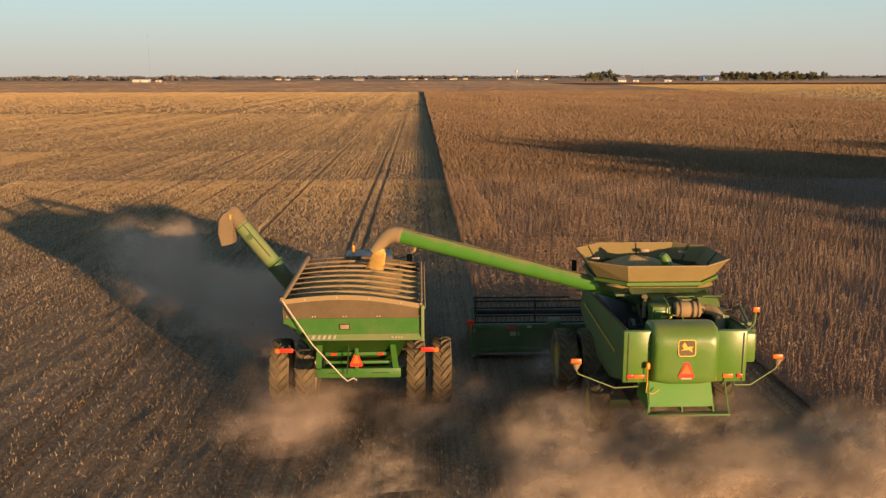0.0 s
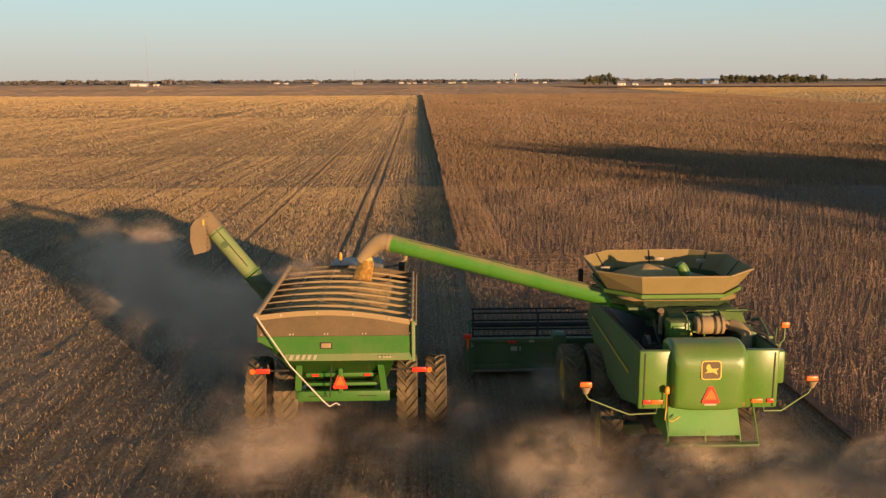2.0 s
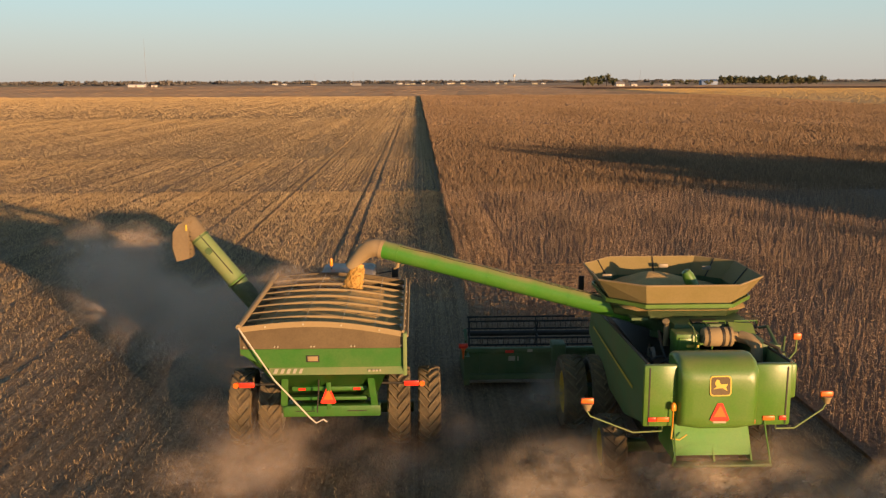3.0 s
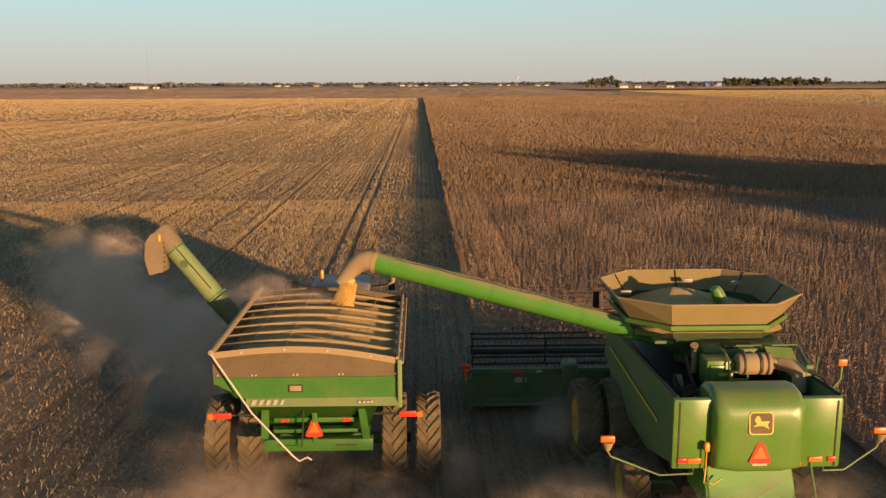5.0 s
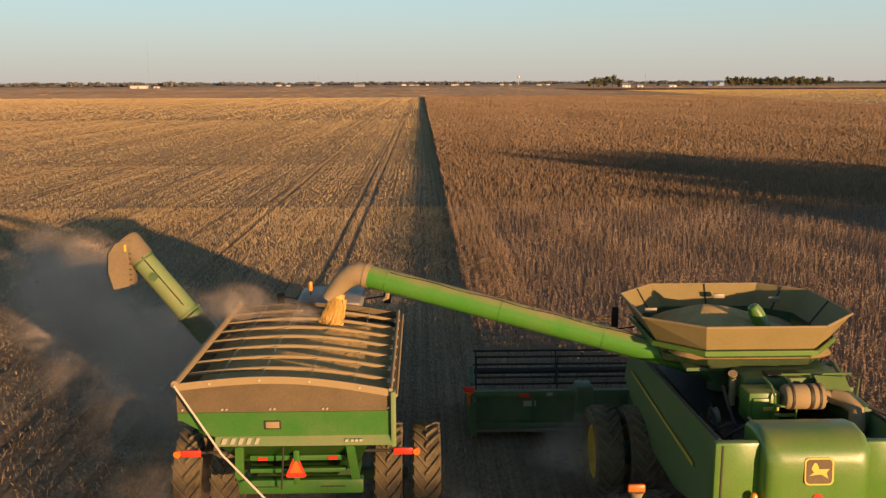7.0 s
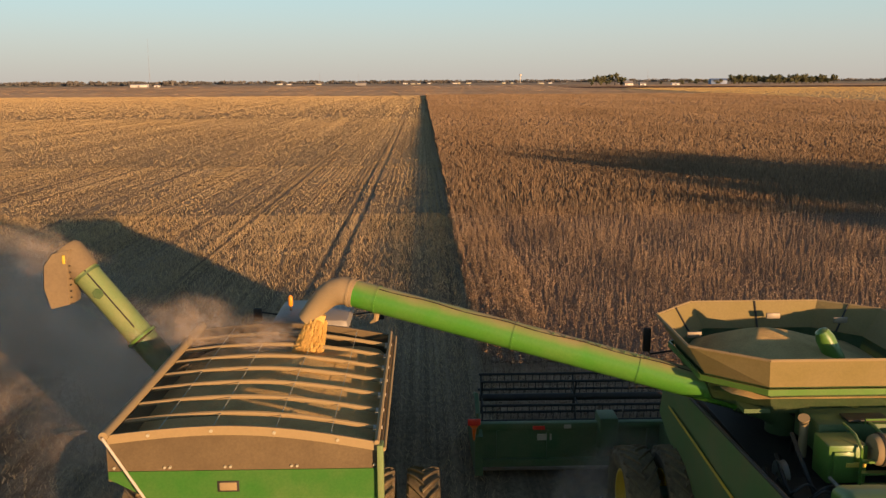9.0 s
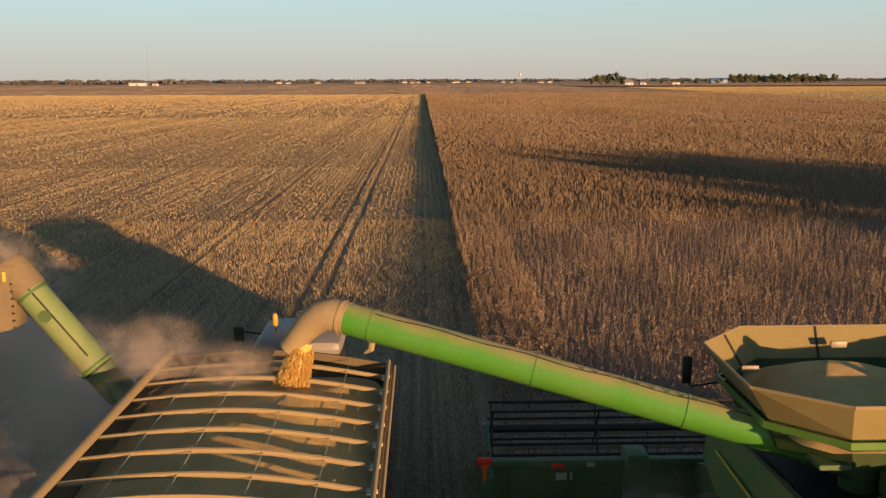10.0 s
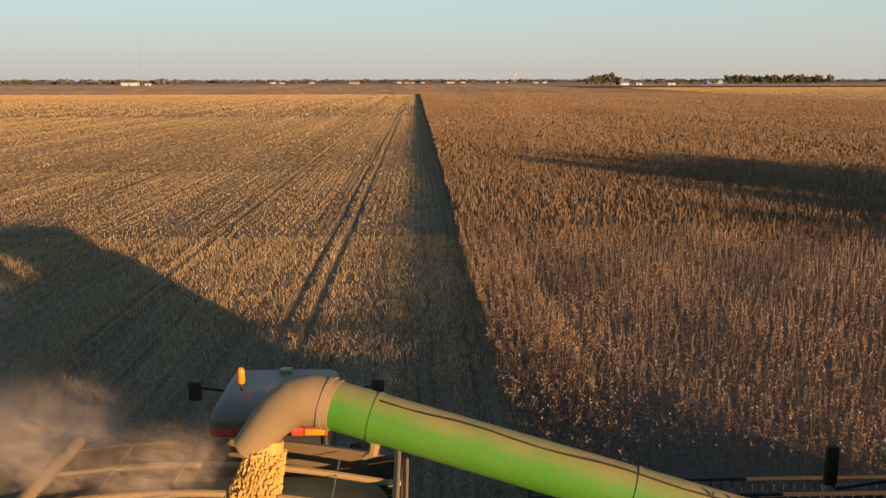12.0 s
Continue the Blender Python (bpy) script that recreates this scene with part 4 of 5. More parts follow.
    L = (p1 - p0).length
    for s in (0.28 * L, 0.58 * L, 0.93 * L):
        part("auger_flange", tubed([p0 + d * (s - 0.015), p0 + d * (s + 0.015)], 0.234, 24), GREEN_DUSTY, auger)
    up = Vector((0, 0, 1))
    up = (up - d * up.dot(d)).normalized()
    back = Vector((0, -1, 0))
    part("auger_cable", tubed([p0 + d * s + up * (0.225 + 0.015 * math.sin(s * 5)) * 0.93 + back * 0.1 for s in np.linspace(0.6, L * 0.93, 24)], 0.009, 6), BLACK, auger, "black cable along the tube")
    for k in range(9):
        q = p0 + d * (L * (0.27 + 0.028 * k)) + up * 0.215 + back * 0.1
        part("bolt", tubed([q, q + up * 0.03], 0.014, 6), GREEN_DARK, auger)
    part("bracket", tubed([p1 - d * 0.5 - up * 0.23, p1 - d * 0.5 - up * 0.34, p1 - d * 0.42 - up * 0.42], [0.05, 0.05, 0.02], 8), CHAFF, auger)
    # spout that bends down
    bend = [p1 - d * 0.08, p1 + d * 0.12, p1 + d * 0.27 - up * 0.05, p1 + d * 0.41 - up * 0.18, p1 + d * 0.55 - up * 0.40, p1 + d * 0.68 - up * 0.66]
    bm = tubed(bend, [0.235, 0.235, 0.23, 0.21, 0.18, 0.16], 20, caps=False)
    bmesh.ops.recalc_face_normals(bm, faces=bm.faces[:])
    bmesh.ops.solidify(bm, geom=bm.faces[:], thickness=0.02)
    bmesh.ops.recalc_face_normals(bm, faces=bm.faces[:])
    part("auger_spout", bm, SPOUT, auger, "tan dust-coated rubber spout", 50)
    part("spout_collar", tubed([p1 - d * 0.02, p1 + d * 0.02], 0.246, 24), SPOUT, auger)
    # header
    H0, H1, y0 = -4.62, 4.75, 6.3
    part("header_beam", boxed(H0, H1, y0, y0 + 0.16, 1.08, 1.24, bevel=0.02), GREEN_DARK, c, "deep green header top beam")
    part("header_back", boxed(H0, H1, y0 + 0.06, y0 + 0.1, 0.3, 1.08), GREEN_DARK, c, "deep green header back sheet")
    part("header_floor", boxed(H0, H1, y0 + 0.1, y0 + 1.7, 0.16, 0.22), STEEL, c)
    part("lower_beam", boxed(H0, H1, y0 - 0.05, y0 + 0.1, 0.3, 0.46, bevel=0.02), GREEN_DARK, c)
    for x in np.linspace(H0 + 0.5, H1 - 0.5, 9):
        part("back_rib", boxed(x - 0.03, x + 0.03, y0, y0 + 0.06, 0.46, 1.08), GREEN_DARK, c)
    for x in (H0, H1):
        bm = bmesh.new()
        slab(bm, [(x, y0 - 0.35, 0.25), (x, y0 - 0.35, 1.1), (x, y0 + 0.5, 1.18), (x, y0 + 1.8, 0.6), (x, y0 + 2.6, 0.12), (x, y0 + 1.0, 0.12)], (0.16 if x < 0 else -0.16, 0, 0))
        part("end_panel", bm, GREEN_DARK, c, "green header end panel", 0)
        s = 1 if x < 0 else -1
        part("reel_arm", tubed([(x + s * 0.1, y0 + 0.1, 1.2), (x + s * 0.1, y0 + 0.9, 1.55), (x + s * 0.1, y0 + 1.5, 1.35)], 0.05, 8), GREEN_DARK, c)
        part("end_post", tubed([(x + s * 0.05, y0 - 0.25, 1.1), (x + s * 0.05, y0 - 0.3, 1.6)], 0.03, 8), GREEN_DARK, c)
        if x > 0:
            continue
        lamp = part("header_lamp", boxed(x - 0.16, x + 0.1, y0 - 0.55, y0 - 0.5, 1.42, 1.56, bevel=0.02), SCARLET, c, "red and orange header lamp")
        part("lamp_foot", tubed([(x - 0.03, y0 - 0.5, 1.1), (x - 0.03, y0 - 0.5, 1.36), (x - 0.03, y0 - 0.52, 1.42)], [0.02, 0.05, 0.09], 8), ORANGE, lamp)
    for x in (-1.85, 1.6):
        bm = boxed(x - 0.2, x + 0.2, y0 - 0.2, y0 + 0.35, 0.7, 1.4, bevel=0.05)
        part("drive_housing", bm, GREEN_DARK, c)
    part("reflector", boxed(-3.4, -3.15, y0 - 0.012, y0, 1.1, 1.18), SCARLET, c, "red reflector strip")
    part("label_plate", boxed(-3.3, -3.0, y0 + 0.03, y0 + 0.06, 0.85, 0.98), PALE, c, "unreadable pale label")
    part("warning_plate", boxed(-2.75, -2.6, y0 - 0.012, y0, 1.12, 1.2), PALE, c)
    bm = tubed([(H0 + 0.2, y0 + 0.6, 0.55), (H1 - 0.2, y0 + 0.6, 0.55)], 0.2, 14)
    part("cross_auger", bm, STEEL, c)
    hub = part("reel", tubed([(H0 + 0.2, 0, 0), (H1 - 0.2, 0, 0)], 0.08, 12), BLACK, c, "black pickup reel with tines")
    hub.location = (0, y0 + 1.45, 1.28)
    for k in range(6):
        a = k * math.pi / 3
        cy, cz = 0.52 * math.cos(a), 0.52 * math.sin(a)
        bat = part("reel_bat", tubed([(H0 + 0.2, cy, cz), (H1 - 0.2, cy, cz)], 0.03, 6), BLACK, hub)
        bm = bmesh.new()
        for x in np.arange(H0 + 0.3, H1 - 0.25, 0.16):
            tube(bm, [(x, cy, cz), (x, cy * 1.02 + 0.02, cz - 0.2)], 0.009, 4)
        tagged(part("tine_comb", bm, BLACK, hub), kind="stuff")
        for x in (H0 + 0.25, -2.3, 0.06, 2.4, H1 - 0.25):
            part("reel_spoke", tubed([(x, 0, 0), (x, cy, cz)], 0.02, 5), BLACK, hub)
    REELS.append((hub, (0, y0 + 1.45, 1.28)))
    return c


# ---- grain cart ----
def cart():
    c = thing("grain_cart", CART_AT, "green grain cart being filled, brown dusty upper walls", "grain cart")
    W, y0, y1, zr = 1.72, -2.95, 2.0, 3.68
    # upper walls: dusty boards with an arched rear and front
    def rise(u):                 # height of the arch, higher on the cover's side
        return 0.17 * math.sin(math.pi * u) + 0.14 * u

    def end_wall(y, name):
        bm = bmesh.new()
        pts = [(-W, y, 3.34), (W, y, 3.34), (W, y, zr)]
        for k in range(1, 17):
            u = k / 16
            pts.append((W - 2 * W * u, y, zr + rise(u)))
        slab(bm, pts, (0, 0.05, 0))
        return part(name, bm, BROWN, c, "brown dust-coated arched end wall", 0)
    rear = end_wall(y0, "rear_wall")
    end_wall(y1 - 0.05, "front_wall")
    bm = bmesh.new()
    arch = [(W - 2 * W * u, y0 - 0.03, zr - 0.1 + rise(u)) for u in np.linspace(0, 1, 17)]
    slab(bm, arch + [(x, y, z + 0.12) for x, y, z in arch[::-1]], (0, 0.03, 0))
    part("end_cap_band", bm, CHAFF, rear, "tan cover band", 0)
    for x in (-1.2, -0.4, 0.4, 1.2):
        part("bolt", tubed([(x, y0 - 0.05, zr - 0.04 + rise(0.5 - x / 2 / W)), (x, y0 - 0.02, zr - 0.04 + rise(0.5 - x / 2 / W))], 0.022, 8), PALE, rear)
    for x in (-1.66, -1.02, -0.95, -0.25, -0.18, 0.6, 0.67, 1.66):
        part("rivet", tubed([(x, y0 - 0.03, 3.39), (x, y0, 3.39)], 0.018, 6), PALE, rear)
    for s in (-1, 1):
        bm = boxed(s * W - 0.03, s * W + 0.03, y0, y1, 3.2, zr - 0.02 + (0.13 if s < 0 else 0))
        part("side_wall", bm, BROWN, c, "brown dust-coated side wall")
    # green belt, sloping hopper below
    def ring(hx, ya, yb, z):
        return [(-hx, ya, z), (hx, ya, z), (hx, yb, z), (-hx, yb, z)]
    bm = loft(bmesh.new(), [ring(W + 0.02, y0 + 0.02, y1 + 0.02, 3.22), ring(W + 0.02, y0 + 0.02, y1 + 0.02, 3.34)], cap=False)
    bmesh.ops.solidify(bm, geom=bm.faces[:], thickness=0.04)
    part("belt", bm, GREEN_CART, c, "bright green belt of the box", 0)
    bm = loft(bmesh.new(), [ring(0.55, -0.6, 1.3, 1.15), ring(1.1, -1.55, 1.6, 1.9), ring(1.35, y0 + 0.35, y1 - 0.05, 2.75), ring(W, y0 + 0.05, y1, 3.22)], cap=False)
    bmesh.ops.solidify(bm, geom=bm.faces[:], thickness=0.04)
    part("hopper", bm, GREEN_CART, c, "green tapering hopper", 0)
    bm = bmesh.new()
    slab(bm, [(-W - 0.02, y0 - 0.02, 3.34), (W + 0.02, y0 - 0.02, 3.34), (W + 0.02, y0 - 0.02, 2.93), (-1.18, y0 - 0.02, 2.93), (-W - 0.02, y0 - 0.02, 3.24)], (0, 0.05, 0))
    part("rear_belt", bm, GREEN_CART, c, "bright green rear belt of the box", 0)
    bm = bmesh.new()
    slab(bm, [(-1.16, y0 + 0.01, 2.945), (W, y0 - 0.01, 2.945), (W, y0 - 0.13, 2.80), (-1.14, y0 - 0.11, 2.80)], (0, 0.04, -0.02))
    # paler green carries the sun that falls on this sloping lip
    lip = part("rear_lip", bm, GREEN_PALE, c, "dusty green lip, its sunlight painted in as paler green", 0)
    for x, w in ((-1.0, 0.13), (-0.86, 0.12), (-0.73, 0.12), (-0.60, 0.12), (-0.47, 0.11)):
        bm = bmesh.new()
        slab(bm, [(x - w / 2 + 0.01, y0 - 0.115, 2.83), (x + w / 2 - 0.04, y0 - 0.115, 2.83), (x + w / 2 - 0.01, y0 - 0.05, 2.91), (x - w / 2 + 0.04, y0 - 0.05, 2.91)], (0, 0.012, 0))
        part("marking", bm, PALE, lip, "pale plain marking", 0)
    for x in (0.98, 1.07, 1.14, 1.21):
        part("small_marking", boxed(x - 0.025, x + 0.02, y0 - 0.10, y0 - 0.07, 2.85, 2.89), PALE, lip)
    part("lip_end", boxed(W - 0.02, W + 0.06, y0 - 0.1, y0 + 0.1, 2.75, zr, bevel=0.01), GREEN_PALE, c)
    part("sight_window", boxed(-0.33, -0.11, y0 - 0.04, y0 - 0.015, 3.07, 3.18, bevel=0.01), CHAFF, c, "small framed sight window")
    part("window_frame", boxed(-0.36, -0.08, y0 - 0.032, y0 - 0.018, 3.05, 3.20, bevel=0.005), BLACK, c)
    # bows over the top and the rolled cover
    for k in range(7):
        y = y0 + 0.55 + k * 0.63
        pts = [(W - 2 * W * u, y, zr - 0.03 + rise(u)) for u in np.linspace(0.01, 0.99, 15)]
        bow = part("bow", tubed(pts, 0.035, 8), CHAFF, c, "arched tan cover bow")
        part("bow_foot", tubed([(W - 0.1, y, zr - 0.02), (W + 0.02, y, zr - 0.04)], 0.05, 8), GALV, bow)
    for x in (-1.1, -0.4, 0.4, 1.1):
        part("cover_cord", tubed([(x, y0 + 0.1, zr - 0.02 + rise(0.5 - x / 2 / W)), (x, y1 - 0.1, zr - 0.02 + rise(0.5 - x / 2 / W))], 0.006, 4), PALE, c)
    part("rolled_cover", tubed([(-W - 0.02, y0 - 0.1, zr + 0.17), (-W - 0.02, y1 + 0.1, zr + 0.17)], [0.06, 0.075], 14), CHAFF, c, "tan cover rolled up along the side")
    for dx, r in ((0.0, 0.035), (0.09, 0.028)):
        part("side_rail", tubed([(W - 0.02 + dx, y0 - 0.05, zr + 0.02 - dx), (W - 0.02 + dx, y1 + 0.05, zr + 0.02 - dx)], r, 10), CHAFF, c, "dusty tan side rail")
    part("crank_rod", tubed([(-W - 0.02, y0 - 0.14, zr + 0.17), (-1.0, y0 - 0.3, 2.75), (-0.28, y0 - 0.32, 1.92), (-0.15, y0 - 0.32, 1.80), (0.0, y0 - 0.32, 1.88), (0.08, y0 - 0.32, 1.82)], 0.018, 8), GALV, c, "long pale crank rod")
    # frame and running gear below
    part("rear_beam", boxed(-1.05, 1.15, -1.95, -1.75, 1.42, 1.68, bevel=0.02), GREEN_CART, c, "green rear cross beam")
    for x in (-0.55, 0.62):
        part("beam_slot", boxed(x - 0.22, x + 0.22, -1.957, -1.945, 1.55, 1.57), BLACK, c)
    part("upper_beam", boxed(-0.85, 0.85, -1.85, -1.72, 2.0, 2.1, bevel=0.02), GREEN_CART, c)
    part("mid_beam", boxed(-0.85, 0.85, -1.86, -1.74, 1.78, 1.86, bevel=0.015), GREEN_CART, c)
    for s in (-1, 1):
        bm = bmesh.new()
        slab(bm, [(s * 0.95, -1.95, 1.68), (s * 1.10, -1.95, 1.68), (s * 0.98, -2.3, 2.85), (s * 0.84, -2.3, 2.85)], (0, 0.08, 0))
        part("rear_strut", bm, GREEN_CART, c, "", 0)
        bm = bmesh.new()
        slab(bm, [(s * 0.9, -1.75, 1.62), (s * 0.9, 2.6, 1.1), (s * 0.9, 2.6, 0.85), (s * 0.9, -1.75, 1.44)], (s * 0.12, 0, 0))
        part("side_frame", bm, GREEN_CART, c, "", 0)
        part("lamp_bar", tubed([(s * 1.0, -1.8, 2.16), (s * 2.0, -1.82, 2.16)], 0.028, 8), BLACK, c)
        part("tail_lamp", boxed(s * 1.86 - 0.17, s * 1.86 + 0.17, -1.9, -1.84, 2.11, 2.23, bevel=0.015), SCARLET, c, "red tail lamp")
        part("side_marker", tubed([(s * 2.10, -1.92, 2.17), (s * 2.10, -1.84, 2.17)], 0.065, 12), ORANGE, c, "round orange marker")
        part("reflector", boxed(s * 0.62 - 0.08, s * 0.62 + 0.08, -1.87, -1.845, 2.02, 2.08), SCARLET, c)
    triangle_sign(c, -0.02, -2.0, 1.78, 0.36, 0.04)
    part("sign_post", boxed(-0.06, 0.04, -1.97, -1.9, 1.6, 2.7, bevel=0.01), GREEN_CART, c)
    part("hanging_chain", tubed([(-0.2, -2.1, 2.6), (-0.22, -2.12, 2.1), (-0.26, -2.14, 1.6)], 0.018, 6), BLACK, c)
    part("hopper_door", boxed(-0.02, 0.16, -2.02, -1.95, 2.36, 2.5, bevel=0.02), ORANGE, c, "orange slide gate")
    part("axle", boxed(-1.9, 1.9, -0.12, 0.12, 0.8, 1.05, bevel=0.03), GREEN_DARK, c)
    part("tongue", tubed([(0, 0.8, 0.95), (0, 2.6, 0.85), (0, 3.95, 0.6)], [0.14, 0.13, 0.1], 10), GREEN_DARK, c, "drawbar tongue")
    for x in (-2.28, -1.56, 1.54, 2.28):
        WHEELS.append((wheel("wheel", c, (x, 0, 0.965), 0.965, 0.55, 0.58, GALV, 0.055, 22, "pale steel dual wheel"), 0.965))
    # folding unloading auger of the cart
    a0, a1, a2 = Vector((-1.5, 1.75, 2.2)), Vector((-2.68, 1.62, 3.78)), Vector((-3.72, 1.75, 5.05))
    # darker green puts the shade on this lower tube into its colour
    part("lower_auger", tubed([a0, a1], 0.24, 20), GREEN_DARK, c, "lower auger tube, its shade painted in as darker green")
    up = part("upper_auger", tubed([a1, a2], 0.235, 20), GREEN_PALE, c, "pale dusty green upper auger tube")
    d = (a2 - a1).normalized()
    part("auger_flange", tubed([a1 + d * 0.0, a1 + d * 0.05], 0.28, 20), GREEN, up)
    part("auger_band", tubed([a1 + d * 1.45, a1 + d * 1.49], 0.256, 20), GREEN_DARK, up)
    part("auger_hose", tubed([a1 + d * s + Vector((0.12, -0.22, 0.02)) for s in (0.3, 0.8, 1.4, 1.7)], 0.014, 6), BLACK, up)
    part("auger_badge", tubed([a1 + d * 1.1 + Vector((0.03, -0.255, 0)), a1 + d * 1.1 + Vector((0.03, -0.235, 0))], 0.1, 6), GREEN_DARK, up)
    part("spout_barrel", tubed([a2 - d * 0.12, a2 + d * 0.34, a2 + d * 0.42, a2 + d * 0.44], [0.265, 0.285, 0.24, 0.05], 20), SPOUT_OLD, up, "brown dust-coated spout elbow", 50)
    o = a2 + d * 0.2
    bm = bmesh.new()
    rings = []
    for dx, dz, hx, hy in ((-0.10, 0.16, 0.20, 0.27), (-0.20, -0.05, 0.26, 0.29), (-0.22, -0.45, 0.27, 0.29), (-0.19, -0.82, 0.21, 0.25)):
        rings.append([(o.x + dx + hx * u, o.y + hy * v, o.z + dz + 0.05 * u) for u, v in ((-1, -0.6), (-0.75, -1), (0.75, -1), (1, -0.6), (1, 0.6), (0.75, 1), (-0.75, 1), (-1, 0.6))])
    loft(bm, rings)
    bmesh.ops.delete(bm, geom=[f for f in bm.faces if len(f.verts) == 8 and f.calc_center_median().z < o.z], context="FACES")
    bmesh.ops.recalc_face_normals(bm, faces=bm.faces[:])
    bmesh.ops.solidify(bm, geom=bm.faces[:], thickness=0.015)
    chute = part("spout", bm, SPOUT_OLD, up, "brown dust-coated rubber chute", 40)
    for k in range(7):
        u = k / 6
        part("rivet", tubed([(o.x + 0.05 - 0.03 * u, o.y - 0.31 + 0.04 * u, o.z - 0.08 - 0.68 * u), (o.x + 0.05 - 0.03 * u, o.y - 0.27 + 0.04 * u, o.z - 0.08 - 0.68 * u)], 0.013, 6), BLACK, chute)
    part("spout_flag", boxed(-3.92, -3.87, 1.46, 1.5, 5.16, 5.31, bevel=0.01), YELLOW, up)
    return c


def grain():
    """Heap in the cart, heap in the tank, and the falling stream."""
    def heap(name, at, rx, ry, h, seed, label, peak=(0, 0)):
        bm = bmesh.new()
        n, m = 40, 14
        rings = []
        for i in range(m + 1):
            r = i / m
            rings.append([bm.verts.new((rx * r * math.copysign(abs(math.cos(a)) ** 0.35, math.cos(a)) + peak[0] * (1 - r), ry * r * math.copysign(abs(math.sin(a)) ** 0.35, math.sin(a)) + peak[1] * (1 - r),
                          h * (1 - r ** 1.15) + 0.03 * noise.noise((3 * r * math.cos(a) + seed, 3 * r * math.sin(a), seed)))) for a in (2 * math.pi * k / n for k in range(n))])
        for a, b in zip(rings, rings[1:]):
            for k in range(n):
                bm.faces.new((a[k], b[k], b[(k + 1) % n], a[(k + 1) % n]))
        bmesh.ops.remove_doubles(bm, verts=rings[0], dist=0.02)
        ob = solo(name, bm, GRAIN, label, "grain", kind="stuff", smooth=60)
        ob.location = at
        return ob
    CARRIED.append((heap("grain_heap", (CART_AT[0], CART_AT[1] - 0.47, 3.49), 1.69, 2.44, 0.38, 3, "golden soybean heap filling the cart", (0.35, 0.5)), None))
    CARRIED.append((heap("grain_heap", (COMBINE_AT[0] + 0.16, COMBINE_AT[1] + 2.2, 3.80), 1.48, 1.5, 0.54, 9, "golden soybean heap in the combine tank", (-0.45, 0.30)), None))
    # the stream: twisted ropes of beans round an upright axis
    bm = bmesh.new()
    r = random.Random(5)
    rings = []
    for i in range(22):
        u = i / 21
        rings.append([((0.12 + 0.09 * u) * (1 + 0.22 * noise.noise((2.2 * math.cos(a), 2.2 * math.sin(a), 2.6 * u)) + 0.05 * noise.noise((7 * math.cos(a), 7 * math.sin(a), 5 * u))) * math.cos(a),
                       (0.12 + 0.09 * u) * (1 + 0.22 * noise.noise((2.2 * math.cos(a) + 5, 2.2 * math.sin(a), 2.6 * u)) + 0.05 * noise.noise((7 * math.cos(a) + 5, 7 * math.sin(a), 5 * u))) * math.sin(a),
                       0.08 - 1.05 * u) for a in (2 * math.pi * k / 36 for k in range(36))])
    loft(bm, rings)
    for k in range(4200):
        u, a = r.random(), r.uniform(0, 6.3)
        rad = (0.13 + 0.11 * u) * r.uniform(0.8, 1.35)
        p = Vector((rad * math.cos(a), rad * math.sin(a), -0.95 * u))
        tube(bm, [p, p - Vector((0, 0, r.uniform(0.015, 0.06)))], r.uniform(0.005, 0.010), 3)
    ob = solo("grain_stream", bm, BEANS, "golden soybeans pouring from the auger spout", "grain", smooth=60)
    STREAM.append((ob, (COMBINE_AT[0] - 7.42, COMBINE_AT[1] + 3.42, 4.32)))


